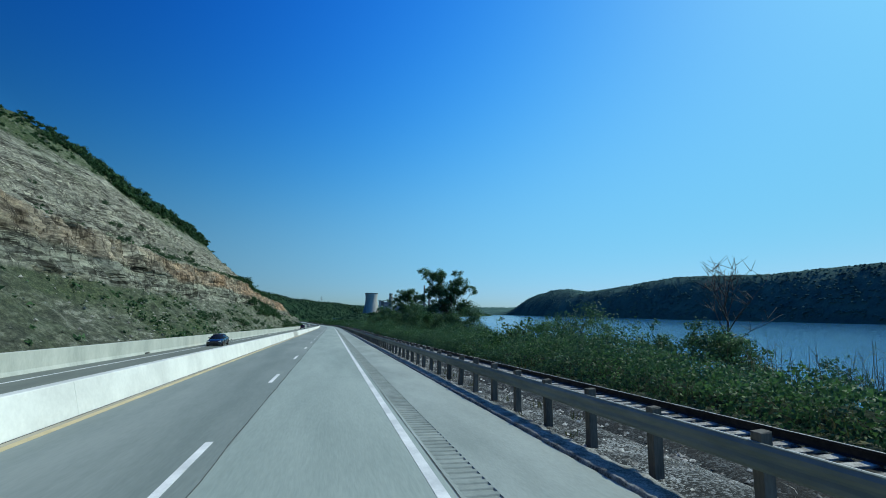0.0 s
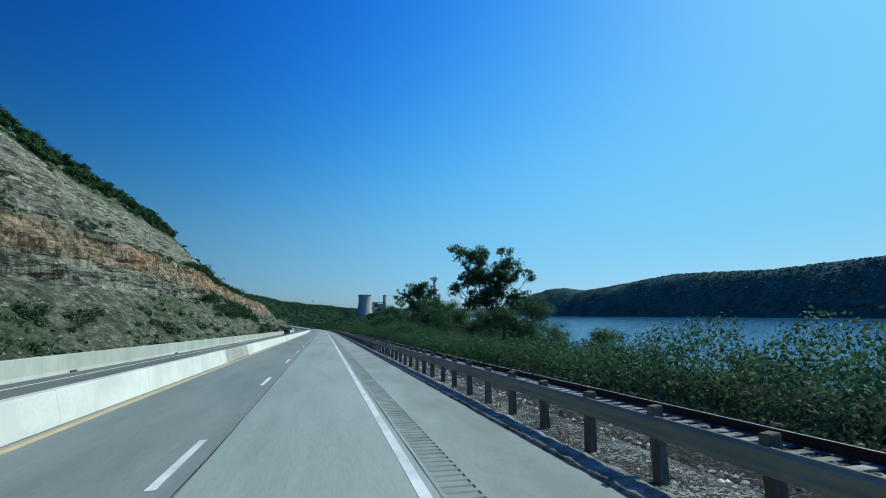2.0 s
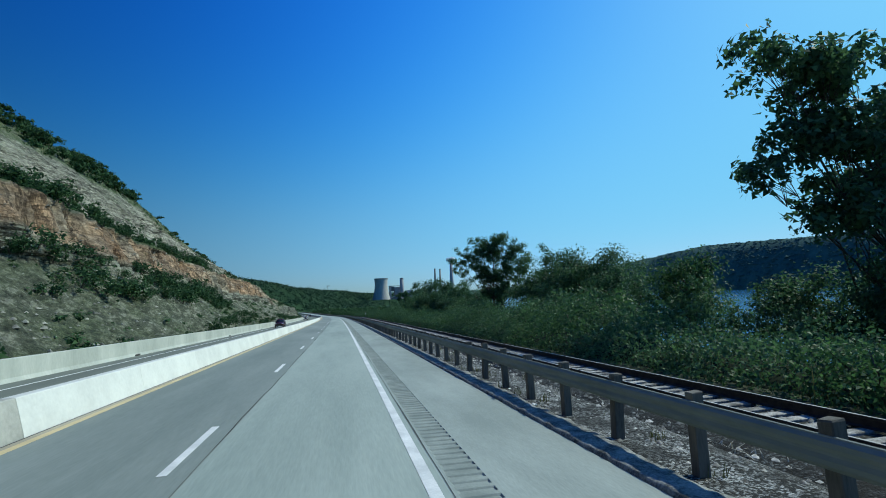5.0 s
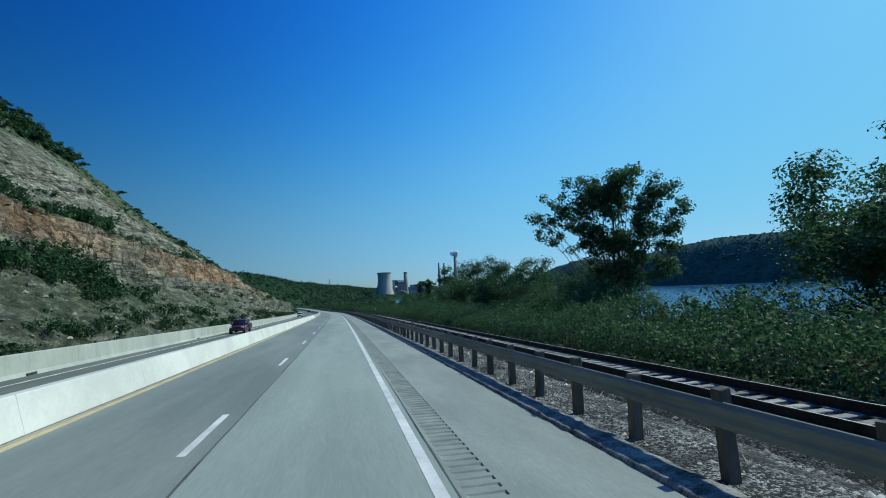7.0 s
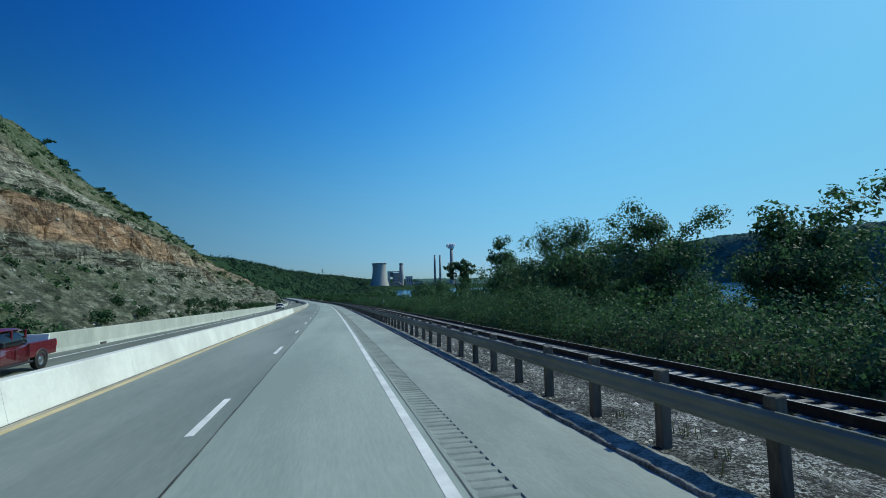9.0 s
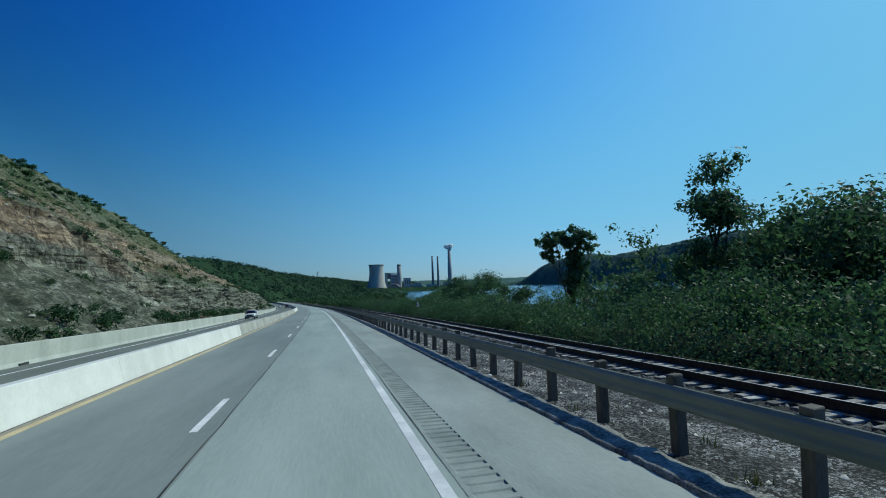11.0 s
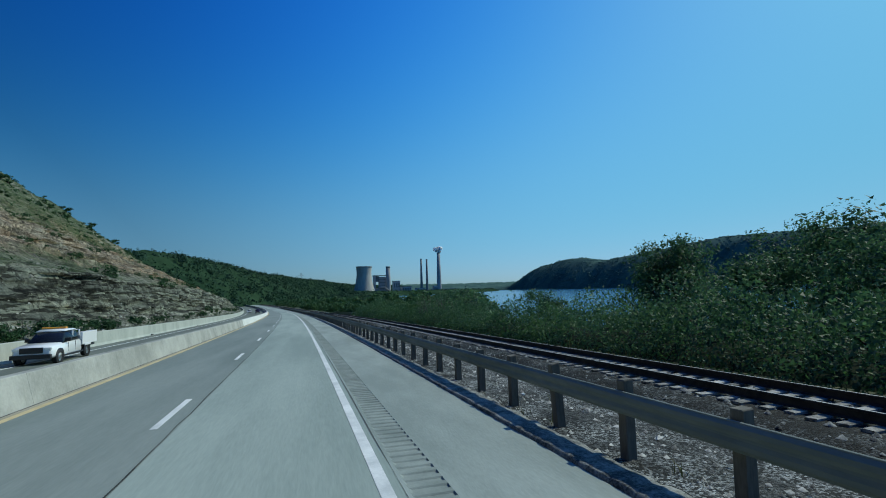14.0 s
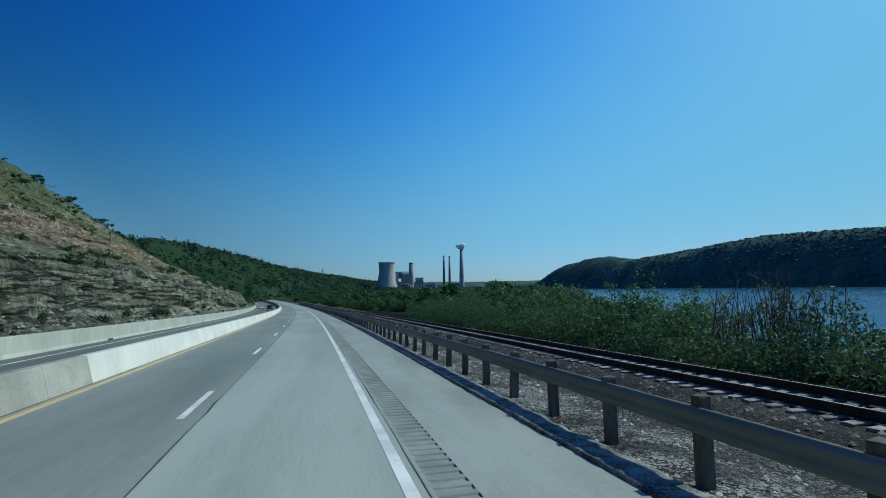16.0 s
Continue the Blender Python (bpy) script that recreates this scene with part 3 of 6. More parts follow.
# broken asphalt edge: crumbled outline, uneven top
rows = []
for q in steps(-30, 440, 0.15) + steps(444, 1300, 8):
    bite = 0.02 * float(vnoise(q * 0.7, 2.0)) + 0.03 * max(0.0, float(vnoise(q * 3.9, 5.0)))
    out = 0.06 * float(fbm(q * 0.5, 9.0, 0.0, 3)) + 0.07 * float(vnoise(q * 3.7, 8.0))
    row = [rp(q, 6.19, -0.9), rp(q, 6.205 + 0.3 * bite, -0.028)]
    for f, z in ((0.02, 0.02), (0.07, 0.03), (0.3, 0.034), (0.55, 0.03), (0.8, 0.0), (1.0, -0.10)):
        row.append(rp(q, 6.205 + bite + (0.66 + out) * f, z + 0.007 * float(vnoise(q * 1.2, f * 3.0, 3.0)) + 0.02 * float(vnoise(q * 7.3, f * 11.0, 6.0))))
    row.append(rp(q, 6.9 + out, -0.9))
    rows.append(row)
put("verge_kerb", grid_mesh("verge_kerb", np.array(rows), M_KERB, smooth=False), label="low broken dark asphalt kerb along the shoulder", category="kerb", kind="structure")
put("opposite_road", sweep("opposite_road", [(-4.36, -1.2), (-4.36, -0.42), (-13.95, -0.56), (-13.95, -1.2)], ST, M_OPP),
    label="dark asphalt carriageway for oncoming traffic", category="road", kind="structure")


def stripe(name, u0, u1, s0, s1, z, mat, label, parent=None, step=4.0):
    st = [s0 + (s1 - s0) * i / max(1, math.ceil((s1 - s0) / step)) for i in range(max(1, math.ceil((s1 - s0) / step)) + 1)]
    return put(name, sweep(name, [(u0, z - 0.02), (u0, z), (u1, z), (u1, z - 0.02)], st, mat), parent, label)


stripe("edge_line", 3.55, 3.72, -60, 1300, 0.005, M_WHITE, "white edge line", road)
stripe("gap_line", -3.708, -3.665, -60, 1300, 0.003, M_TAR, "dark gap at the barrier foot", road)
stripe("dust_strip", -3.66, -3.515, -60, 1300, 0.004, M_DUST, "tan dust along the barrier foot", road)
stripe("yellow_line", -3.51, -3.33, -60, 1300, 0.005, M_YELLOW, "faded yellow edge line", road)
opp = bpy.data.objects["opposite_road"]
stripe("opposite_edge_line", -12.42, -12.28, -60, 1300, -0.53, M_WHITE, "white edge line", opp)
for k in range(-5, 70):
    e = 8.5 + 12.192 * k
    stripe("lane_dash", -0.07, 0.07, e - 3.05, e, 0.005, M_WHITE, "", road)
# sealed joint that wanders between the lanes, and the one along the edge line
sv = steps(-60, 700, 1.0)
jv, jf = [], []
for c, w, amp in ((0.40, 0.026, 0.05), (3.835, 0.016, 0.012)):
    b0 = len(jv)
    for s in sv:
        o = c + amp * float(fbm(s * 0.31, c * 9)) + amp * 0.4 * float(vnoise(s * 1.7, c))
        ww = w * (0.55 + 0.5 * float(vnoise(s * 0.6, 3 + c)))
        jv += [rp(s, o - ww, 0.006), rp(s, o + ww, 0.006)]
    for i in range(len(sv) - 1):
        a = b0 + 2 * i
        jf.append((a, a + 1, a + 3, a + 2))
put("tar_joint", mesh_of("tar_joint", jv, jf, M_SEAM), road, "dark sealed joint between the lanes")

# milled rumble strip: sunk grooves with steep ends and sloping sides, flat lands between them
gv, gf = [], []
PITCH, EDGES = 0.25, (3.90, 4.40)


def strip_point(s, u, deep=0.0):
    return rp(s, u, -0.0045 - 0.009 * (u - 3.90) - deep)


for s in steps(-12, 440, PITCH):
    j = 0.012 * math.sin(s * 12.9)
    b0 = len(gv)
    for d in (0, 0.10, PITCH):
        gv += [strip_point(s + d, EDGES[0]), strip_point(s + d, EDGES[1])]
    for d in (0.125, PITCH - 0.025):
        gv += [strip_point(s + d, EDGES[0] + 0.03 + j, 0.016), strip_point(s + d, EDGES[1] - 0.012 + j * 0.6, 0.022)]
    gf += [tuple(b0 + k for k in q) for q in ((0, 1, 3, 2), (2, 3, 7, 6), (6, 7, 9, 8), (8, 9, 5, 4), (2, 6, 8, 4), (7, 3, 5, 9))]
for s0, s1 in ((-60, -12), (440, 700), (700, 1300)):
    b0 = len(gv)
    st = steps(s0, s1, 8)
    for s in st:
        gv += [strip_point(s, EDGES[0]), strip_point(s, EDGES[1])]
    gf += [(b0 + 2 * k, b0 + 2 * k + 1, b0 + 2 * k + 3, b0 + 2 * k + 2) for k in range(len(st) - 1)]
put("rumble_grooves", mesh_of("rumble_grooves", gv, gf, M_GROOVE), bpy.data.objects["shoulder"], "milled rumble strip", kind="stuff")

# ------------------------------------------------------------ median barrier and outer wall
JERSEY = [(-0.33, -0.55), (-0.33, 0.02), (-0.15, 0.79), (-0.13, 0.81), (0.13, 0.81), (0.15, 0.79), (0.33, 0.02), (0.33, -0.55)]
MEDIAN_U = -4.04


def barrier(s0, s1, mat, label):
    root = new("median_barrier")
    root.matrix_basis = at(s0, MEDIAN_U)
    inv = root.matrix_basis.inverted()
    s = s0
    while s < s1 - 0.1:
        e = min(s + 6.0, s1)
        me = sweep("barrier_segment", [(MEDIAN_U + u, z) for u, z in JERSEY], [s + 0.004, (s + e) / 2, e - 0.004], mat, closed=True)
        me.transform(inv)
        put("barrier_segment", me, root)
        s = e
    return tagged(root, label, "barrier")


barrier(-60, 80, M_BARRIER, "bright white concrete median barrier with sloping faces")
# stained stretch, its shade put into the grey as well
barrier(80, 89, M_BARRIER_OLD, "grey length of concrete median barrier, stain and shade in its colour")
barrier(89, 129.5, M_BARRIER, "bright white concrete median barrier with sloping faces")
# grey piece added to stand for a narrow dark notch in the barrier
barrier(129.5, 131, M_BARRIER_OLD, "short grey concrete barrier piece in place of a notch")
barrier(131, 303, M_BARRIER, "bright white concrete median barrier with sloping faces")
barrier(303, 401.4, M_BARRIER_OLD, "weathered grey concrete median barrier with hairline joints")
barrier(401.4, 620, M_BARRIER, "bright white concrete median barrier with sloping faces")
barrier(620, 900, M_BARRIER_OLD, "weathered grey concrete median barrier")

wall = put("wall_outer", sweep("wall_outer", [(-14.0, -1.2), (-14.02, -0.60), (-14.14, -0.35), (-14.2, 0.62), (-14.23, 0.65), (-14.5, 0.65), (-14.52, 0.6), (-14.52, -1.2)],
                               ST, M_WALL, closed=True), label="pale concrete wall below the rock cut", category="wall", kind="structure")
for s in (12, 47, 84, 107, 129, 164, 198, 229, 256, 296, 330, 362, 378, 402, 432, 470):
    bm = box(bmesh.new(), -0.02, 0.05, -0.42, 0.42, 0.0, 0.13)
    o = part("drain_slot", bm, M_TAR, wall, "dark drain slot")
    o.matrix_basis = at(s, -14.04, -0.56)

# ------------------------------------------------------------ rock cut
HILL_TOP = ([-200, 60, 110, 180, 250, 335, 385, 403, 420, 446, 487, 540, 590, 645, 706, 800, 860, 1000], [54, 55.5, 59.0, 61.0, 61.5, 61.5, 59.5, 57, 53.5, 51.5, 51, 51.5, 50, 47.5, 43, 30, 25, 25])


def hill_sheet():
    st = np.array(steps(-40, 50, 1.5) + steps(50.6, 470, 0.55) + steps(470.8, 560, 0.8) + steps(563, 980, 3.0))
    knots_a = [(-14.5, 0.3), (-16.5, 0.9), (-24.5, 8.2), (-28.5, 15.8), (-36.0, 18.2), (-60.0, 36.0), (-90.0, 61.5), (-130, 70.0), (-190, 42.0), (-250, -14.0)]
    knots_b = [(-14.5, 0.3), (-17.2, 0.9), (-19.5, 2.2), (-23.0, 7.9), (-33.0, 10.2), (-60.0, 19.5), (-90.0, 37.0), (-130, 44.0), (-190, 26.0), (-250, -6.0)]
    dens = [5, 15, 36, 9, 36, 16, 5, 2, 2]
    t = np.concatenate([np.linspace(i, i + 1, d, endpoint=False) for i, d in enumerate(dens)] + [[len(dens)]])
    T2 = np.tile(t, (len(st), 1))
    S2 = np.tile(st[:, None], (1, len(t)))
    ka, kb = np.array(knots_a), np.array(knots_b)
    idx = np.arange(len(ka))
    ua, za, ub, zb = (np.interp(T2, idx, k) for k in (ka[:, 0], ka[:, 1], kb[:, 0], kb[:, 1]))
    w = np.clip((S2 - 335 + 45 * np.clip(1 - np.abs(T2 - 5), 0, 1) + 10 * np.clip(4 - T2, 0, 1)) / np.where(T2 < 4, 28, 50), 0, 1)
    w = w * w * (3 - 2 * w)
    U, Z = ua * (1 - w) + ub * w, za * (1 - w) + zb * w
    top = np.interp(S2, *HILL_TOP)
    base_top = 60 * (1 - w) + 37 * w
    Z = Z * np.where((T2 > 3) & (Z > 0), 1 + (top / base_top - 1) * np.clip((T2 - 3) / 2, 0, 1), 1)
    fade = np.clip((T2 - 0.6) / 0.8, 0, 1)
    Z = Z + fade * 1.6 * vnoise(S2 * 0.012, 4.0) * np.clip(T2 / 3, 0, 1)
    face = np.clip((T2 - 1.9) / 0.15, 0, 1) * np.clip((3.05 - T2) / 0.12, 0, 1)
    upper = np.clip((T2 - 3.7 + 0.5 * w) / 0.4, 0, 1) * np.clip((5.5 - T2) / 0.5, 0, 1)
    rock = np.maximum(face, upper)
    big = fbm(S2 * 0.035, Z * 0.03, 1.0, 4)
    mid = fbm(S2 * 0.13, Z * 0.10, 7.0, 4)
    small = fbm(S2 * 0.55, Z * 0.5, 3.0, 3)
    vegn0 = fbm(S2 * 0.05, 2.0, 8.0, 3)
    band = np.clip((T2 - 2.38 + 0.10 * np.clip((S2 - 130) / 90, 0, 1) + 0.12 * vegn0) / 0.12, 0, 1) * np.clip((3.04 - T2) / 0.1, 0, 1)
    # buttresses and gullies; the face is fluted by upright joints
    ribs = np.abs(vnoise(S2 * 0.13 + 0.5 * vnoise(S2 * 0.05, Z * 0.1), Z * 0.03, 9.0))
    flutes = np.abs(vnoise(S2 * 0.75 + 0.6 * vnoise(S2 * 0.2, Z * 0.35, 2.0), Z * 0.10, 15.0))
    gully = np.clip(1 - np.abs(vnoise(S2 * 0.055, Z * 0.02, 21.0)) / 0.07, 0, 1)
    U = U + fade * (2.2 * big * (1 - 0.4 * w) + rock * 1.2 * mid * (1 - 0.7 * w * face) + 0.45 * small * (1 - 0.6 * w * face))
    U = U - face * (1.5 * (0.45 - ribs) + (0.8 + 0.7 * band) * (0.4 - flutes) * (1 - 0.7 * w) + 1.5 * gully) - upper * 0.8 * (0.4 - flutes)
    # beds: each one stands out or back by its own amount
    zb_ = Z + 0.6 * vnoise(S2 * 0.03, 3.0, 2.0) + 0.25 * vnoise(S2 * 0.15, Z * 0.2, 5.0)
    for thick, much, k in ((1.5, 0.55, 1), (0.48, 0.34, 2)):
        lay = np.floor(zb_ / thick)
        amount = _hash(lay.astype(np.int64), np.floor(S2 / 23 + 0.37 * lay).astype(np.int64), np.int64(k)) - 0.5
        U = U + rock * much * 2 * amount * (0.55 + 1.3 * w * (1 - 0.8 * face)) * (1 - 0.5 * band * (1 - w)) * (1 - 0.1 * upper * (1 - w))
    step_h = 2.1
    fr = zb_ / step_h - np.floor(zb_ / step_h)
    Z = Z + upper * (0.45 * (np.clip(fr * 2.2 - 0.6, 0, 1) - fr)) * step_h * 1.3
    Z = Z + fade * 0.4 * small + np.clip((T2 - 5) / 1, 0, 1) * 1.5 * mid
    low = np.clip(1 - T2 / 2.0, 0, 1)
    Z = Z + low * np.clip(T2 / 0.5, 0, 1) * (0.6 * mid + 0.35 * small)
    P = np.zeros((*U.shape, 3))
    for i, s in enumerate(st):
        phi = K0 * s + K1 * s * s / 2
        x0 = -(K0 * s * s / 2 + K1 * s ** 3 / 6)
        P[i, :, 0] = x0 + U[i] * math.cos(phi)
        P[i, :, 1] = s + U[i] * math.sin(phi)
        P[i, :, 2] = road_z(float(s)) - 0.45 + Z[i]
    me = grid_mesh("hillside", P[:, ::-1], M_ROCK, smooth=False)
    patchy = np.clip(0.85 + 0.8 * fbm(S2 * 0.05, Z * 0.12, 31.0, 3), 0.15, 1) * np.clip((S2 - 55) / 70, 0.45, 1)
    red = np.clip(band * patchy * (1 - w) + upper * w * (0.42 + 0.6 * mid) + 0.08 * upper, 0, 1)
    ledge = np.clip((S2 - 338) / 5, 0, 1) * np.clip((374 - S2) / 6, 0, 1) * np.clip((T2 - 0.85) / 0.1, 0, 1) * np.clip((1.75 - T2) / 0.15, 0, 1)
    red = np.clip(red + 0.8 * ledge, 0, 1)
    scree = np.where(T2 < 1.98 - 0.9 * w, 1.0, np.where((T2 > 3.0) & (T2 < 3.8), (0.6 + 0.4 * big) * (1 - 0.6 * w), 0.0)) * (1 - ledge)
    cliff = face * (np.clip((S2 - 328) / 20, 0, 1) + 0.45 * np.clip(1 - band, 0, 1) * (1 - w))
    vegn = fbm(S2 * 0.06, T2 * 1.7, 5.0, 4)
    vegf = fbm(S2 * 0.35, T2 * 6.0, 6.0, 3)
    veg = np.where(T2 < 2, 0.56 - 0.22 * np.clip((S2 - 235) / 30, 0, 1) + 0.6 * vegn - 0.1 * w, np.where(T2 < 2.98, -0.5 + 0.5 * vegn + (1 - w) * np.clip((S2 - 140) / 40, 0, 1) * np.clip((262 - S2) / 40, 0, 1) * 0.75 * np.clip((2.34 - T2) / 0.12, 0, 1), np.where(T2 < 3.9, 0.72 + 0.6 * vegn - 0.20 * w, np.where(T2 < 5.5, 0.04 + 0.5 * vegn + 0.25 * np.clip(T2 - 4.6, 0, 1) + w * (0.14 + 0.5 * np.clip((T2 - 4.6) / 0.3, 0, 1)), 0.95 + 0.3 * vegn))))
    veg = np.clip(veg + 0.35 * vegf + np.clip((S2 - 600) / 150, 0, 1), 0, 1)
    for name, a in (("red", red), ("scree", scree), ("veg", veg), ("cliff", np.clip(cliff, 0, 1))):
        at_ = me.attributes.new(name, "FLOAT", "POINT")
        at_.data.foreach_set("value", a[:, ::-1].astype(np.float32).ravel())
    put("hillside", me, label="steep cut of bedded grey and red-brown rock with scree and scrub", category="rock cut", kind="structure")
    return st, t, P, T2, veg


HILL = hill_sheet()

# ------------------------------------------------------------ leaves, bushes, trees
def blades_mesh(name, corners, mat):
    """Loose three-cornered blades from an array n x 3 x 3, quickly."""
    c = np.asarray(corners, dtype=np.float32).reshape(-1, 3)
    me = bpy.data.meshes.new(name)
    me.vertices.add(len(c))
    me.vertices.foreach_set("co", c.ravel())
    me.loops.add(len(c))
    me.loops.foreach_set("vertex_index", np.arange(len(c), dtype=np.int32))
    me.polygons.add(len(c) // 3)
    me.polygons.foreach_set("loop_start", np.arange(0, len(c), 3, dtype=np.int32))
    me.materials.append(mat)
    me.update(calc_edges=True)
    return me


def leaves(centres, radii, count, size, rng, squash=0.75, droop=0.0):
    """Leaf blades scattered in clumps: n x 3 x 3 corners."""
    centres, radii = np.asarray(centres, float), np.asarray(radii, float)
    pick = rng.choice(len(centres), count, p=radii ** 2 / (radii ** 2).sum())
    d = rng.normal(size=(count, 3))
    d /= np.linalg.norm(d, axis=1)[:, None]
    rr = np.where(rng.random(count) < 0.28, 0.62 * rng.random(count), rng.random(count) ** 0.36)
    p = centres[pick] + d * (radii[pick] * rr)[:, None] * np.array([1, 1, squash])
    a = rng.normal(size=(count, 3))
    a[:, 2] -= droop
    a /= np.linalg.norm(a, axis=1)[:, None]
    nrm = d + 0.5 * rng.normal(size=(count, 3)) + np.array([0, 0, 0.35])
    nrm /= np.linalg.norm(nrm, axis=1)[:, None]
    a -= nrm * (a * nrm).sum(1)[:, None]
    a /= np.linalg.norm(a, axis=1)[:, None] + 1e-9
    b2 = np.cross(a, nrm)
    b2 /= np.linalg.norm(b2, axis=1)[:, None] + 1e-9
    sz = size * (0.6 + 0.8 * rng.random(count))
    a, b2 = a * sz[:, None], b2 * (sz * 0.55)[:, None]
    return np.stack([p - a * 0.55 + b2, p + a, p - a * 0.55 - b2], 1)


def branching(rng, height, spread, trunk_r, lean=0.1, limbs=9, bare=0.3):
    """Trunk and limbs as tubes; also the limb ends, for the crown."""
    verts, faces, ends = [], [], []
    top = Vector((lean * height * rng.normal() * 0.6, lean * height * rng.normal() * 0.6, height * 0.8))
    pts = [Vector((0, 0, -0.5)), Vector((0, 0, 0))]
    for i in range(1, 7):
        f = i / 6
        pts.append(top * f + Vector((rng.normal(), rng.normal(), 0)) * 0.05 * height * f * 0.6)
    radii = [trunk_r * 1.25, trunk_r * 1.1] + [trunk_r * (1 - 0.82 * i / 6) for i in range(1, 7)]
    tube(verts, faces, pts, radii, 7)
    ends.append(pts[-1])
    for i in range(limbs):
        f = bare + (0.95 - bare) * (i + rng.random() * 0.7) / limbs
        k = 1 + f * 6
        a = pts[int(k)].lerp(pts[min(int(k) + 1, 7)], k - int(k))
        t = i * 2.4 + rng.normal() * 0.5
        reach = spread * (0.55 + 0.5 * rng.random()) * (1.05 - 0.55 * max(0, f - 0.4))
        rise = height * (0.10 + 0.20 * rng.random())
        e = a + Vector((math.cos(t) * reach, math.sin(t) * reach, rise))
        m1 = a.lerp(e, 0.35) + Vector((0, 0, rise * 0.05)) + Vector(rng.normal(size=3)) * reach * 0.06
        m2 = a.lerp(e, 0.7) + Vector((0, 0, rise * 0.16)) + Vector(rng.normal(size=3)) * reach * 0.06
        r0 = trunk_r * (0.52 - 0.25 * f)
        tube(verts, faces, [a, m1, m2, e], [r0, r0 * 0.7, r0 * 0.42, r0 * 0.12], 4)
        ends += [m2, e]
        for j in range(3):
            b2 = (m1, m2, m2)[j]
            e2 = b2 + Vector((rng.normal() * 0.35 * reach, rng.normal() * 0.35 * reach, rise * (0.3 + 0.5 * rng.random())))
            tube(verts, faces, [b2, b2.lerp(e2, 0.5) + Vector(rng.normal(size=3)) * 0.04 * reach, e2], [r0 * 0.4, r0 * 0.25, r0 * 0.08], 3)
            ends.append(e2)
    return verts, faces, ends


def lobed_tree(label, seed, base, lobes, count, size, mat, trunk, fork=0.35):
    """A tree whose limbs reach to given lobes of its crown; places in the world's metres."""
    rng = np.random.default_rng(seed)
    b0 = Vector(base)
    rel = [(Vector(l[:3]) - b0, l[3]) for l in lobes]
    height = max(p.z for p, _ in rel)
    verts, faces, c, rad = [], [], [], []
    mid = sum((p for p, _ in rel), Vector()) / len(rel)
    spine = [Vector((0, 0, -0.6)), Vector((0, 0, height * 0.15))] + [Vector((mid.x * f, mid.y * f, height * (0.15 + 0.6 * f))) for f in (0.3, 0.6, 1.0)]
    tube(verts, faces, spine, [trunk * 1.2, trunk, trunk * 0.85, trunk * 0.6, trunk * 0.3], 8)
    centre = Vector((mid.x, mid.y, mid.z))
    filled = []
    for i, (p, r) in enumerate(rel):
        near = min((q for j, (q, _) in enumerate(rel) if j != i), key=lambda q: (q - p).length)
        filled += [(p, r), (p.lerp(near, 0.5) + Vector(rng.normal(size=3)) * 0.5, r * 0.8), (p.lerp(centre, 0.45) + Vector(rng.normal(size=3)) * 0.7, r * 0.85)]
    for n_, (p, r) in enumerate(filled):
        trunk_ = trunk * (1.0 if n_ % 3 == 0 else 0.55)
        k = min(3, max(1, int(1 + 3 * (p.z / height - fork))))
        a = spine[k]
        m1 = a.lerp(p, 0.4) + Vector((0, 0, -0.03 * height)) + Vector(rng.normal(size=3)) * 0.55
        tube(verts, faces, [a, m1, a.lerp(p, 0.75) + Vector(rng.normal(size=3)) * 0.25, p], [trunk_ * 0.36, trunk_ * 0.24, trunk_ * 0.13, 0.02], 4)
        for j in range(6):
            d = Vector(rng.normal(size=3)).normalized()
            e = p + Vector((d.x, d.y, d.z * 0.7)) * r * (0.45 + 0.6 * rng.random())
            tube(verts, faces, [a.lerp(p, 0.8), e], [trunk * 0.07, 0.01], 3)
            c.append(tuple(e))
            rad.append(r * (0.36 + 0.36 * rng.random()))
    root = tagged(new("tree"), label, "tree")
    root.matrix_basis = Matrix.Translation(b0)
    put("trunk", mesh_of("trunk", verts, faces, M_BARK, smooth=True), root, "dark bark")
    put("crown", blades_mesh("crown", leaves(c, np.array(rad), count, size, rng), mat), root, "leafy crown")
    return root


def tree(name, seed, height, spread, count, size, mat, label, clump=0.26, limbs=9, bare=0.3, trunk=None, lean=0.1, category="tree"):
    rng = np.random.default_rng(seed)
    v, f, ends = branching(rng, height, spread, trunk or height * 0.022, lean, limbs, bare)
    root = tagged(new(name), label, category)
    put("trunk", mesh_of("trunk", v, f, M_BARK, smooth=True), root, "dark bark")
    e = np.array([tuple(p) for p in ends])
    rad = spread * clump * (0.6 + 0.8 * rng.random(len(e)))
    put("crown", blades_mesh("crown", leaves(e, rad, count, size, rng), mat), root, "leafy crown")
    return root


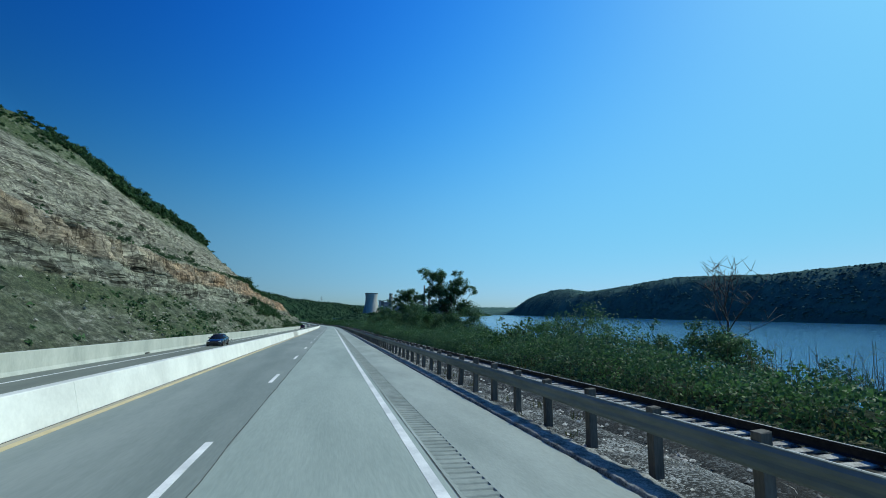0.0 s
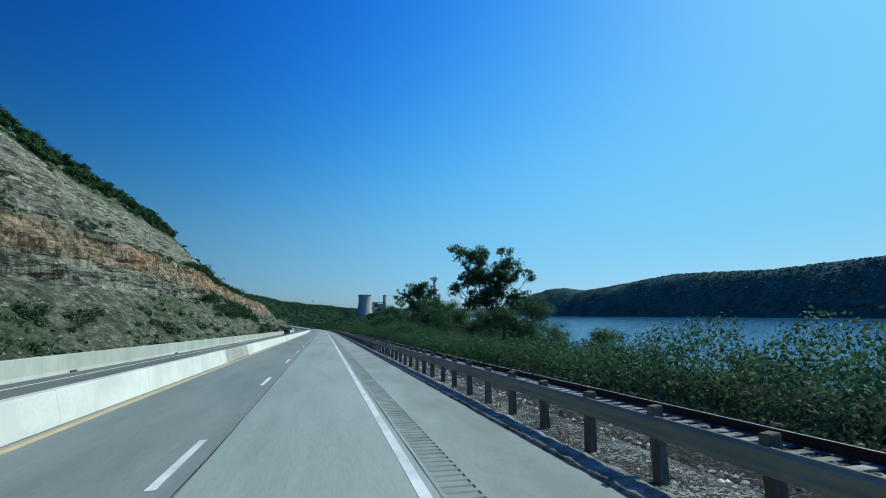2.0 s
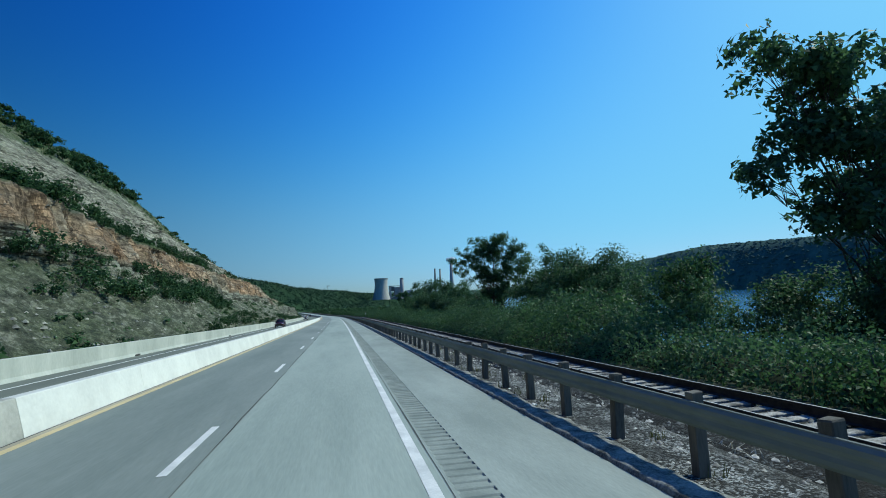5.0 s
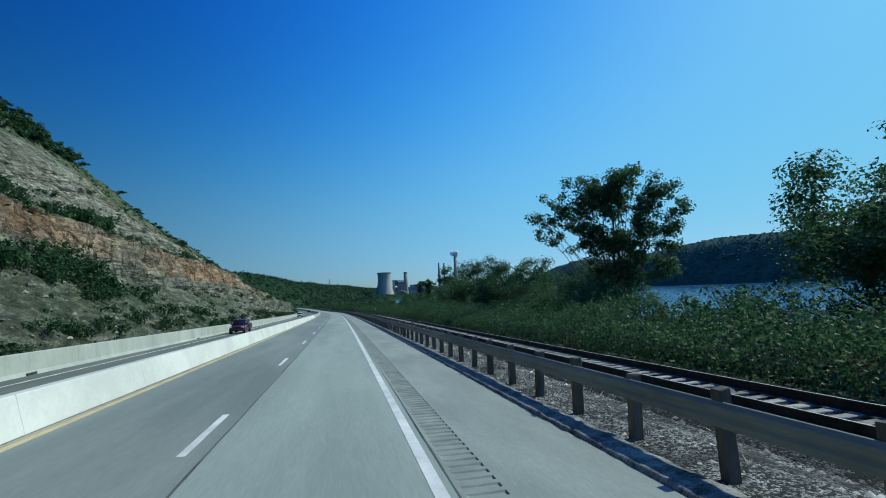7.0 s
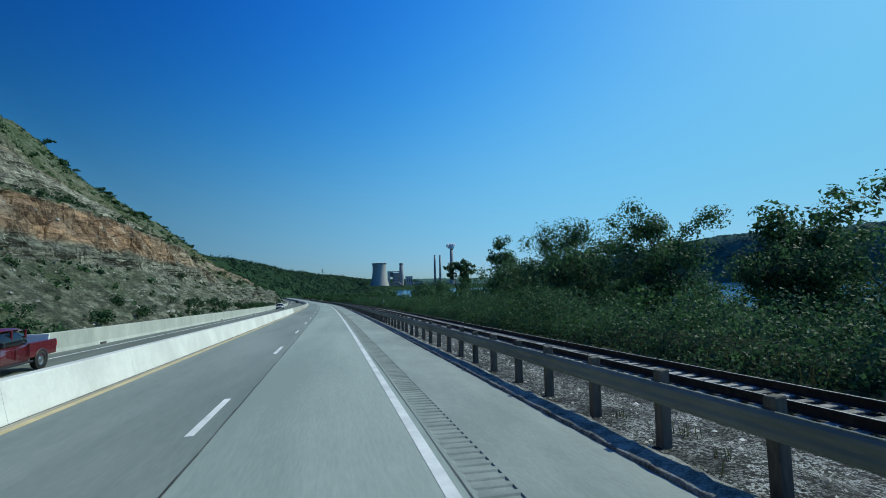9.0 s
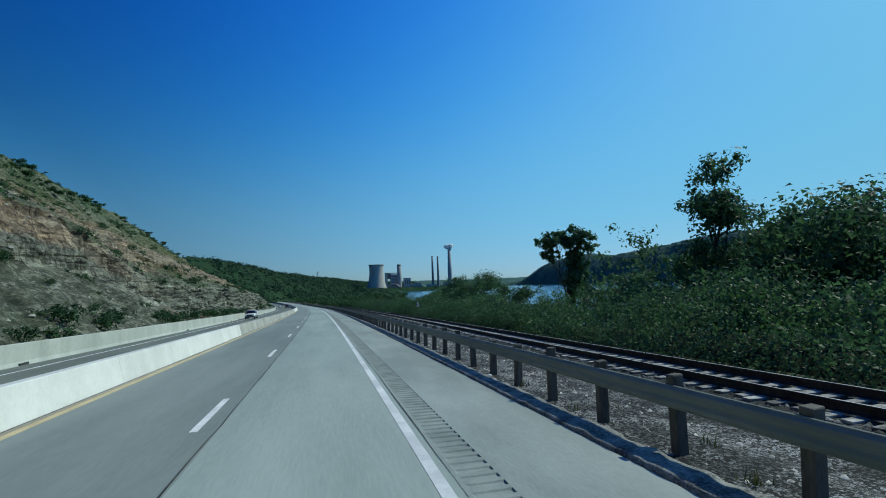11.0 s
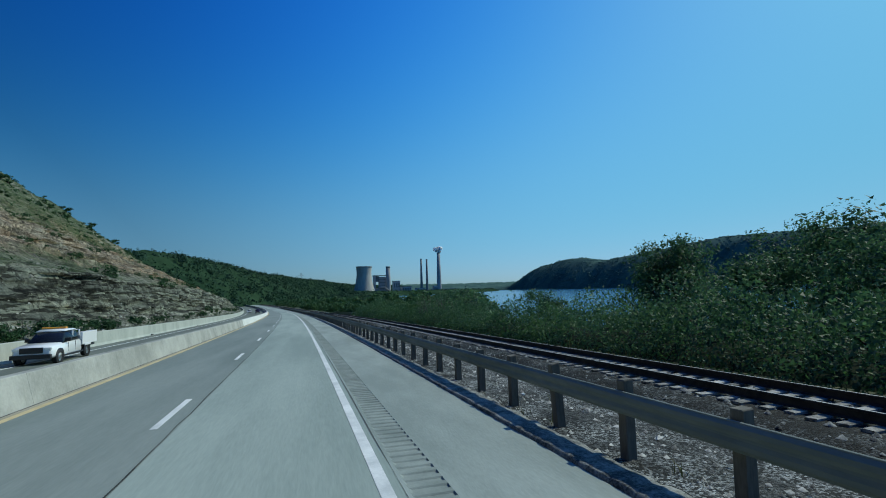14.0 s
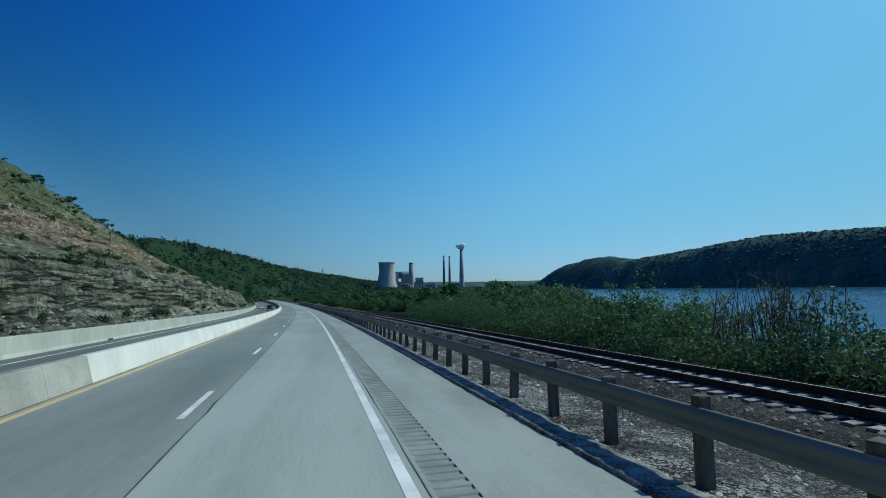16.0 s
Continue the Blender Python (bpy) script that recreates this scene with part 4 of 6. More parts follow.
def bush(name, seed, height, width, count, size, mat, label, stems=9, clump=0.2):
    rng = np.random.default_rng(seed)
    v, f, c = [], [], []
    for i in range(stems):
        t, r = rng.random() * 6.28, width * 0.5 * math.sqrt(rng.random())
        h = height * (0.45 + 0.55 * rng.random()) * (1 - 0.35 * (r / (width * 0.5)) ** 2)
        e = Vector((math.cos(t) * r, math.sin(t) * r, h * 0.85))
        if i < 5:
            tube(v, f, [Vector((e.x * 0.25, e.y * 0.25, -0.4)), e * 0.5 + Vector(rng.normal(size=3)) * 0.08, e], [0.05, 0.035, 0.012], 3)
        c += [tuple(e), tuple(e * 0.8), tuple(Vector((e.x * 1.05, e.y * 1.05, e.z * 0.45))), tuple(e + Vector(rng.normal(size=3)) * clump * width * 0.7)]
    root = tagged(new(name), label, "bush")
    put("stem", mesh_of("stem", v, f, M_BARK), root, "brown branching stem")
    c = np.array(c)
    rad = width * clump * (0.5 + 1.0 * rng.random(len(c)))
    put("foliage", blades_mesh("foliage", leaves(c, rad, count, size, rng, 0.85), mat), root, "dense leaves")
    return root


def top_of(root):
    """Height of the highest corner of a thing's parts, before it is moved or scaled."""
    return max(max(v.co.z for v in c.data.vertices) for c in root.children)


def bank_z(s, u):
    return bank_rel(s, u - (track_u(s) - 11.4))


BUSHES = [bush("low_bush", 11, 1.7, 2.6, 800, 0.072, M_LEAF_LIGHT, "dense green riverside bush", 12),
          bush("low_bush", 12, 2.1, 2.8, 850, 0.074, M_LEAF, "dark green riverside bush", 13),
          bush("low_bush", 13, 1.3, 2.4, 750, 0.07, M_LEAF_LIGHT, "low light green bush beside the railway", 10)]
TALL = [bush("tall_bush", 15, 8.0, 7.4, 2800, 0.146, M_LEAF_LIGHT, "tall dense green riverside bush", 26, 0.088),
        bush("tall_bush", 16, 8.6, 7.8, 2900, 0.149, M_LEAF, "tall dark green riverside bush", 28, 0.088),
        bush("tall_bush", 17, 7.4, 6.6, 2600, 0.139, M_LEAF, "tall narrow green riverside bush", 20, 0.092)]
for b0 in BUSHES + TALL:
    tagged(b0, group="riverside bushes")
TREES = [tree("tree", 21, 8, 3.4, 3400, 0.155, M_LEAF, "dark green broadleaf tree on the river bank", 0.34, bare=0.12),
         tree("tree", 22, 7, 3.4, 3400, 0.15, M_LEAF, "rounded dark green tree on the river bank", 0.38, bare=0.08),
         tree("tree", 23, 6, 2.6, 2900, 0.14, M_LEAF_LIGHT, "slender light green tree on the river bank", 0.36, bare=0.08)]
for b0 in TREES:
    tagged(b0, group="riverside trees")
MIDDLE = [bush("bush", 19, 3.4, 4.0, 1700, 0.10, M_LEAF, "round dark green bush on the bank", 20, 0.112),
          bush("bush", 20, 3.0, 3.6, 1600, 0.098, M_LEAF_LIGHT, "round green bush on the bank", 18, 0.112)]
for b0 in MIDDLE:
    tagged(b0, group="bushes on the bank")
FAR = [bush("far_bush", 15, 3.4, 4.4, 800, 0.28, M_LEAF_LIGHT, "green bush further along the railway", 8),
       tree("far_tree", 25, 6.5, 3.2, 800, 0.42, M_LEAF, "dark green tree further along the river", 0.4, 3, 0.08),
       tree("far_tree", 26, 6.0, 2.8, 800, 0.4, M_LEAF_LIGHT, "light green tree further along the river", 0.4, 3, 0.08)]
for b0 in FAR:
    tagged(b0, group="far trees and bushes")
PLACED = {}


def plant(kind, s, u, scale=1.0, turn=None, dz=0.0):
    """The first use moves the model itself, later ones copy it."""
    m = pose(*rp(s, u, bank_z(s, u) + dz), 0, 0, RNG.random() * 360 if turn is None else turn)
    if kind not in PLACED:
        PLACED[kind] = kind
        kind.matrix_basis = m @ Matrix.Diagonal((scale, scale, scale, 1))
        kind["size"] = scale
        return kind
    o = copy_thing(kind, m)
    o.scale = (scale, scale, scale)
    return o

# ------------------------------------------------------------ far hills, forest
def canopy(name, line, label, depth=260, cell=9.0, rise=0.95, seed=3, crowns=0, blob=3.0, mats=None, domes=False):
    """A wooded ridge: line of (x, y, crest height); the slope falls towards the viewer's side by depth, bumpy with tree crowns."""
    ground, leaf = mats or (M_FOREST_HAZE, M_LEAF_RIDGE)
    line = np.array(line, float)
    seg = np.r_[0, np.cumsum(np.hypot(*np.diff(line[:, :2], axis=0).T))]
    n = int(seg[-1] / cell)
    d = np.linspace(0, seg[-1], n)
    x, y, h = (np.interp(d, seg, line[:, k]) for k in range(3))
    tx, ty = np.gradient(x), np.gradient(y)
    l = np.hypot(tx, ty)
    nx, ny = -ty / l, tx / l
    m = int(depth / cell)
    v = np.linspace(0, 1, m)
    back = np.linspace(0.05, 1, 8)
    P = np.zeros((n, m + 8, 3))
    prof = np.sin(v * math.pi / 2) ** 0.9
    D, V = np.meshgrid(d, v * depth, indexing="ij")
    jag = 0.9 * np.abs(vnoise(D / (cell * 1.7), V / (cell * 1.7), seed)) + 0.5 * np.abs(vnoise(D / (cell * 0.9), V / (cell * 0.9), seed + 4))
    lump = fbm(D / 190, V / 150, seed, 3)
    foot = WATER - 9
    for j in range(m):
        q = depth * (1 - v[j])
        P[:, j, 0], P[:, j, 1] = x + nx * q, y + ny * q
        P[:, j, 2] = foot + (h - foot) * np.clip(prof[j] + 0.10 * lump[:, j] * np.sin(v[j] * 3.1), 0, 1.1) + jag[:, j] * cell * rise * min(1, 0.5 + v[j] * 3)
    for j, b2 in enumerate(back):
        P[:, m + j, 0], P[:, m + j, 1] = x - nx * b2 * depth, y - ny * b2 * depth
        P[:, m + j, 2] = h - b2 * 20 + 0.7 * cell * rise * np.abs(vnoise(d / (cell * 1.5), b2 * 40, seed))
    hill = put(name, grid_mesh(name, P, ground, smooth=False), label=label, category="hill", kind="structure")
    if crowns:
        r = np.random.default_rng(seed)
        i, j = r.integers(0, n, crowns), np.minimum(r.integers(1, m + 2, crowns), r.integers(1, m + 9, crowns))
        f = r.random((2, crowns, 1))
        i2, j2 = np.minimum(i + 1, n - 1), np.minimum(j + 1, m + 7)
        c = (P[i, j] * (1 - f[0]) + P[i2, j] * f[0]) * (1 - f[1]) + (P[i, j2] * (1 - f[0]) + P[i2, j2] * f[0]) * f[1] + r.normal(size=(crowns, 3)) * np.array([0.4, 0.4, 0.0]) * cell - np.array([0, 0, 0.25 * blob])
        if not domes:
            put("tree_crowns", blades_mesh("tree_crowns", leaves(c + np.array([0, 0, 0.35 * blob]), np.full(crowns, blob) * (0.5 + 0.7 * r.random(crowns)), crowns * 15, blob * 0.27, r, 0.85), leaf), hill, "dark leafy tree crowns", kind="stuff")
            return hill
        t = np.arange(5) * 2 * math.pi / 5
        dome = np.concatenate([[(0, 0, 0.7)], np.stack([0.68 * np.cos(t), 0.68 * np.sin(t), 0 * t + 0.5], 1), np.stack([np.cos(t + 0.63), np.sin(t + 0.63), 0 * t], 1)])
        V = dome[None] * (1 + 0.14 * r.normal(size=(crowns, 11, 1))) * (blob * (0.55 + 0.7 * r.random(crowns)))[:, None, None] + c[:, None]
        F = [(0, 1 + k, 1 + (k + 1) % 5) for k in range(5)] + [q for k in range(5) for q in ((1 + k, 6 + k, 1 + (k + 1) % 5), (6 + k, 6 + (k + 1) % 5, 1 + (k + 1) % 5))]
        faces = (np.arange(crowns)[:, None, None] * 11 + np.array(F)[None]).reshape(-1, 3)
        put("tree_crowns", mesh_of("tree_crowns", V.reshape(-1, 3), faces, ground, smooth=True), hill, "rounded dark tree crowns", kind="stuff")
    return hill


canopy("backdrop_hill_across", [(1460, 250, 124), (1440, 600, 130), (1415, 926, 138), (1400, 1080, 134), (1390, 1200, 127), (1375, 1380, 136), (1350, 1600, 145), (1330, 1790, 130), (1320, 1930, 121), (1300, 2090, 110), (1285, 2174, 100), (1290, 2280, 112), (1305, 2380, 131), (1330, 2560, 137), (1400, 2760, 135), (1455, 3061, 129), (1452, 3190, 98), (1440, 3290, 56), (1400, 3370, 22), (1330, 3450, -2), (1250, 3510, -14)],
       "wooded hill across the river, haze in its colour", 190, 9.0, 0.5, crowns=9500, blob=4.2, domes=True)
canopy("backdrop_hill_ahead", [(420, 2700, 20), (240, 2300, 15), (160, 2080, 15), (90, 1900, 17), (50, 1780, 20), (0, 1600, 24), (-30, 1450, 22), (-60, 1330, 23), (-88, 1130, 22), (-100, 1050, 25), (-114, 960, 27.5), (-124, 890, 30), (-134, 820, 30), (-142, 760, 27), (-172, 620, 12)],
       "dark wooded ridge beyond the rock cut", 90, 7.0, seed=8, crowns=6500, blob=4.6, mats=(M_RIDGE, M_LEAF_RIDGE))
canopy("backdrop_hill_far", [(3200, 2600, 120), (2000, 3700, 42), (1200, 4000, 36), (600, 4100, 40), (0, 3900, 50)], "wooded hills on the horizon, blue haze in their colour", 500, 22.0, 0.4, seed=12)


# ------------------------------------------------------------ power station
def lathe(profile, sides=40):
    bm = bmesh.new()
    rings = []
    for r, z in profile:
        rings.append([bm.verts.new((r * math.cos(2 * math.pi * k / sides), r * math.sin(2 * math.pi * k / sides), z)) for k in range(sides)])
    for a, b2 in zip(rings, rings[1:]):
        for k in range(sides):
            f = bm.faces.new((a[k], a[(k + 1) % sides], b2[(k + 1) % sides], b2[k]))
            f.smooth = True
    return bm


def cooling_tower(x, y, top, r_top, height):
    root = tagged(new("cooling_tower"), "tall pale concrete cooling tower with a flared rim", "cooling tower")
    z0 = top - height
    root.matrix_basis = pose(x, y, z0)
    prof = []
    for i in range(25):
        f = i / 24
        r = r_top * 0.915 * math.sqrt(1 + ((f - 0.80) / 0.62) ** 2 * 1.35)
        prof.append((r, 6 + f * (height - 6)))
    inner = [(r - 0.8, z) for r, z in prof[::-1]]
    part("shell", lathe(prof + [(prof[-1][0] + 0.9, height), (prof[-1][0] + 0.9, height + 1.2), (prof[-1][0] - 0.8, height + 1.2)] + inner), M_TOWER, root)
    for k in range(28):
        bm = bmesh.new()
        t = 2 * math.pi * k / 28
        c, r = Vector((math.cos(t), math.sin(t), 0)), prof[0][0]
        vs, fs = [], []
        tube(vs, fs, [c * (r + 2), c * r + Vector((0, 0, 7))], [0.7, 0.7], 5)
        bm.free()
        put("leg", mesh_of("leg", vs, fs, M_TOWER), root)
    return root


def chimney(x, y, base, top, r0, r1, label, mat):
    root = tagged(new("chimney"), label, "chimney")
    root.matrix_basis = pose(x, y, base)
    h = top - base
    part("shaft", lathe([(r0, 0), (r0 * 0.6 + r1 * 0.4, h * 0.45), (r1, h), (r1 * 0.75, h), (r1 * 0.75, h - 6)], 20), mat, root)
    part("rim", lathe([(r1 + 0.02, h - 4), (r1 + 0.5, h - 4), (r1 + 0.5, h + 0.4), (r1 * 0.7, h + 0.4)], 20), M_PLANT_DARK, root, "dark rim")
    return root


cooling_tower(141.5, 1664.7, 63.9, 22.6, 96)


def block(name, x0, x1, y0, y1, z0, z1, label, mat, windows=0):
    root = tagged(new(name), label, "building")
    root.matrix_basis = pose((x0 + x1) / 2, (y0 + y1) / 2, z0)
    w, d, h = (x1 - x0) / 2, (y1 - y0) / 2, z1 - z0
    part("shell", box(bmesh.new(), -w, w, -d, d, 0, h), mat, root)
    part("roof", box(bmesh.new(), -w - 0.4, w + 0.4, -d - 0.4, d + 0.4, h + 0.005, h + 1.0), M_PLANT_DARK, root, "dark flat roof")
    for k in range(windows):
        f = (k + 0.5) / windows
        part("louvre", box(bmesh.new(), -w + 2 * w * f - w / windows * 0.6, -w + 2 * w * f + w / windows * 0.6, -d - 0.25, -d - 0.01, h * 0.55, h * 0.85), M_PLANT_DARK, root, "dark louvre")
    return root


# boiler house: two legs and a bridge between them, open in the middle
boiler = tagged(new("boiler_house"), "tall grey boiler house with an open bay", "building")
boiler.matrix_basis = pose(190, 1700, -16)
part("left_leg", box(bmesh.new(), -18, -12.5, -12, 12, 0, 55), M_PLANT, boiler)
part("right_block", box(bmesh.new(), -2, 20, -12, 12, 0, 52), M_PLANT, boiler)
part("bridge", box(bmesh.new(), -12.4, -2.1, -10, 10, 38, 54), M_PLANT_DARK, boiler, "dark steel bridge")
part("base", box(bmesh.new(), -12.4, -2.1, -11, 11, 0, 20), M_PLANT, boiler)
part("roof", box(bmesh.new(), -19, 21, -13, 13, 55.1, 56.5), M_PLANT_DARK, boiler, "dark roof")
for k in range(5):
    part("band", box(bmesh.new(), -2.3, 20.3, -12.4, -12.05, 8 + 9 * k, 9.2 + 9 * k), M_PLANT_DARK, boiler, "dark cladding band")
block("plant_building", 233, 253, 1715, 1735, -18, 23.2, "grey clad plant building beside the stack", M_PLANT, 3)
block("plant_building", 258, 285, 1705, 1740, -18, 6, "low pale plant building", M_PLANT, 4)
chimney(211.2, 1675, -18, 64.8, 8.2, 5.8, "grey tapered concrete stack beside the boiler house", M_STACK)
chimney(476, 2400, -20, 136.7, 6.2, 3.6, "slim dark chimney on the horizon", M_PLANT_DARK)
chimney(502, 2400, -20, 134.7, 6.2, 3.6, "slim dark chimney on the horizon", M_PLANT_DARK)
chimney(585, 2500, -22, 172.0, 12.0, 7.2, "tallest pale chimney with white steam at its mouth", M_STACK)
for x0, x1, z1, lab in ((430, 470, 4, "pale low plant hall near the chimneys"), (492, 545, -3, "white low plant hall near the chimneys"), (552, 612, -2, "white low plant hall under the tall chimney"), (508, 524, 12, "narrow grey plant block near the chimneys")):
    block("plant_hall", x0, x1, 2300, 2330, -22, z1, lab, M_TOWER, 5)
# curved duct in front of the boiler house
vs, fs = [], []
tube(vs, fs, [(174 + 4.2 * k, 1668 - k * 0.8, -2 + 7 * math.sin(min(1, k / 4) * 1.5) - (0 if k < 6 else (k - 6) * 3.2)) for k in range(10)], [2.2] * 10, 10)
put("duct", mesh_of("duct", vs, fs, M_TOWER, smooth=True), label="pale curved duct in front of the boiler house", category="duct")
# steam, a clump of rounded lobes
bm = bmesh.new()
rs = np.random.default_rng(5)
for k in range(16):
    r = 4.5 + 4.5 * rs.random()
    bmesh.ops.create_icosphere(bm, subdivisions=2, radius=r, matrix=Matrix.Translation((-6 + 0.7 * k + 5 * rs.normal(), 4 * rs.normal(), 9 + 0.3 * k + 4 * rs.normal())))
for v in bm.verts:
    v.co += Vector(rs.normal(size=3)) * 0.35
for f in bm.faces:
    f.smooth = True
me = bpy.data.meshes.new("steam_puff")
bm.to_mesh(me)
bm.free()
me.materials.append(M_STEAM)
put("steam_puff", me, label="small white puff of steam at the chimney mouth", category="steam", m=pose(585, 2500, 175) @ Matrix.Diagonal((1.3, 1.3, 1.3, 1)))


def pylon(x, y, base, top, label="grey steel lattice pylon on the wooded ridge"):
    root = tagged(new("pylon"), label, "pylon")
    root.matrix_basis = pose(x, y, base, 0, 0, 35)
    h = top - base
    vs, fs = [], []
    w0, w1 = h * 0.11, h * 0.018
    lv = [0, 0.2, 0.38, 0.54, 0.68, 0.8, 0.9, 1.0]
    ring = lambda f: [Vector((a * (w0 + (w1 - w0) * min(1, f / 0.7)), b2 * (w0 + (w1 - w0) * min(1, f / 0.7)), f * h)) for a, b2 in ((1, 1), (-1, 1), (-1, -1), (1, -1))]
    for a, b2 in zip(lv, lv[1:]):
        ra, rb = ring(a), ring(b2)
        for k in range(4):
            tube(vs, fs, [ra[k], rb[k]], [0.16, 0.14], 4)
            tube(vs, fs, [ra[k], rb[(k + 1) % 4]], [0.09, 0.09], 3)
            tube(vs, fs, [rb[k], rb[(k + 1) % 4]], [0.09, 0.09], 3)
    put("mast", mesh_of("mast", vs, fs, M_PLANT_DARK), root)
    for f, l in ((0.70, 0.20), (0.82, 0.24), (0.94, 0.17)):
        vs, fs = [], []
        for sgn in (-1, 1):
            tube(vs, fs, [Vector((0, 0, f * h + 0.5)), Vector((sgn * l * h, 0, f * h))], [0.16, 0.1], 4)
            tube(vs, fs, [Vector((0, 0, f * h - 1.2)), Vector((sgn * l * h, 0, f * h - 0.2))], [0.12, 0.1], 4)
        put("crossarm", mesh_of("crossarm", vs, fs, M_PLANT_DARK), root)
    return root


pylon(-199, 1456, 22, 60)
pylon(-30, 1750, 16, 53)
pylon(-176, 720, 24, 62, "steel lattice pylon behind the cut")

# ------------------------------------------------------------ riverside trees that stand out
def special(name, seed, u, s, top, spread, count, size, mat, label, clump, limbs, bare, lean=0.08, trunk=None):
    z = bank_z(s, u)
    t = tree(name, seed, (top - z) / 1.1, spread, count, size, mat, label, clump, limbs, bare, trunk, lean)
    k = (top - z) / top_of(t)
    t.matrix_basis = pose(*rp(s, u, z), 0, 0, 40 * seed) @ Matrix.Diagonal((1, 1, k, 1))
    return t


lobed_tree("tall irregular dark broadleaf tree above the bank", 31, rp(142, 37.5, bank_z(142, 37.5)),
           [(31, 144.3, 14.3, 2.3), (34, 143.5, 12.6, 2.4), (37, 143, 13.6, 2.2), (40.5, 142.3, 14.0, 2.1), (42.5, 141.8, 11.2, 2.3), (46, 140.3, 9.0, 2.0), (36, 143, 9.3, 2.9),
            (33, 144, 8.3, 2.4), (40, 142, 8, 2.9), (30, 144.5, 6.0, 2.0), (44, 141, 5.0, 2.5), (37, 142.5, 4.2, 3.1), (33, 143.5, 3.0, 2.6), (41, 141, 2.0, 2.8)], 17000, 0.28, M_LEAF, 0.42)
special("tree", 32, 42.0, 132.0, 8.6, 4.8, 11200, 0.17, M_LEAF, "dense dark tree beside the tall one", 0.36, 11, 0.15)
special("tree", 33, 38.0, 134.5, 6.5, 4.0, 9800, 0.17, M_LEAF, "dense dark tree under the tall one", 0.4, 10, 0.1)
lobed_tree("broad umbrella-shaped dark tree above the bank", 34, rp(222.5, 37.2, bank_z(222.5, 37.2)),
           [(30.6, 227.6, 7.0, 1.9), (32, 225.5, 9.2, 2.2), (35, 224, 11.3, 2.2), (37.3, 223, 11.4, 2.4), (40, 220.5, 11.3, 2.2), (42.4, 218, 9.8, 2.1), (43.6, 216.3, 6.8, 1.8),
            (38, 222, 8.5, 2.4), (34, 224.5, 6.8, 2.2), (41, 219, 7.4, 2.2), (36, 223, 4.8, 2.3), (31.6, 226.6, 4.2, 1.9), (38.8, 221.5, 3.7, 2.4), (41.6, 219, 4.1, 2.1), (35, 224, 2.0, 1.9),
            (43.2, 217.5, 4.6, 1.6), (42.5, 217, 1.8, 1.9), (39.5, 220, 1.0, 1.8), (39, 221, 10.0, 2.2), (36, 223.5, 9.4, 2.2), (37.2, 222, 0.0, 2.2), (35.6, 223.4, -1.6, 2.2), (39.4, 220, -1.8, 2.2), (41.8, 218, -0.8, 2.0)], 31000, 0.205, M_LEAF, 0.30)
special("tree", 35, 35.0, 190.0, 11.9, 5.4, 14300, 0.177, M_LEAF, "full dark green tree above the bank", 0.32, 11, 0.25)
special("tree", 36, 38.5, 178.5, 10.3, 6.0, 15000, 0.177, M_LEAF, "full dark green tree above the bank", 0.32, 11, 0.2)
special("tree", 37, 37.0, 184.5, 10.4, 5.4, 13300, 0.177, M_LEAF, "dense dark green tree above the bank", 0.36, 10, 0.15)
special("tree", 38, 36.0, 257.5, 11.8, 5.0, 9800, 0.163, M_LEAF, "loose-crowned dark tree above the bank", 0.27, 10, 0.3)
special("tree", 39, 31.8, 272.5, 12.4, 5.0, 10800, 0.163, M_LEAF, "bushy dark tree above the bank", 0.32, 10, 0.15)
special("tree", 40, 33.5, 266.0, 9.6, 4.0, 9100, 0.177, M_LEAF, "broad dark tree in the wood above the bank", 0.34, 10, 0.15)
special("tree", 41, 34.0, 242.5, 9.2, 4.2, 10500, 0.205, M_LEAF, "wide dark tree above the bank", 0.31, 12, 0.22)
special("tree", 42, 32.8, 294.0, 12.6, 3.3, 6100, 0.199, M_LEAF, "tall narrow dark tree above the bank", 0.36, 9, 0.3)
lobed_tree("lone flat-topped dark tree above the bushes", 43, rp(313.3, 29.8, bank_z(313.3, 29.8)),
           [(27.4, 314.6, -0.1, 1.0), (28.4, 314, 0.6, 1.2), (29.8, 313, 0.9, 1.3), (31.2, 312, 0.4, 1.2), (32.0, 311.6, -0.8, 0.9), (28.0, 314.2, -1.5, 1.0), (30.5, 312.8, -1.3, 1.1), (29.6, 313, -4.2, 1.5), (30.6, 312.5, -6.0, 1.6)], 6000, 0.24, M_LEAF, 0.2)
tx, ty, tz = rp(369.5, 34.0)
lobed_tree("round dense dark tree by the water", 44, (tx, ty, tz + bank_z(369.5, 34.0)),
           [(tx + dx, ty + dy, tz + h, rad) for dx, dy, h, rad in ((0, 0, 6.2, 1.9), (-2.4, 0.3, 5.2, 1.9), (2.5, 0.4, 5.4, 1.9), (0.2, 2.5, 5.2, 1.9), (-0.3, -2.4, 5.3, 1.9), (-3.1, -1.0, 2.8, 2.1), (3.2, 1.0, 2.8, 2.1),
            (0.4, 3.2, 2.6, 2.1), (-0.4, -3.1, 2.7, 2.1), (0, 0, 3.6, 2.3), (-2.0, 2.0, 0.4, 2.2), (2.2, -2.0, 0.4, 2.2), (0, 0, 0.2, 2.4), (-2.6, -1.8, 0.2, 2.0), (2.4, 2.2, -1.6, 2.2), (-1.4, -1.2, -2.0, 2.2))], 17000, 0.15, M_LEAF, 0.3)
special("tree", 45, 37.0, 360.5, 8.0, 5.6, 17000, 0.15, M_LEAF, "broad dense dark tree by the water", 0.33, 11, 0.08)
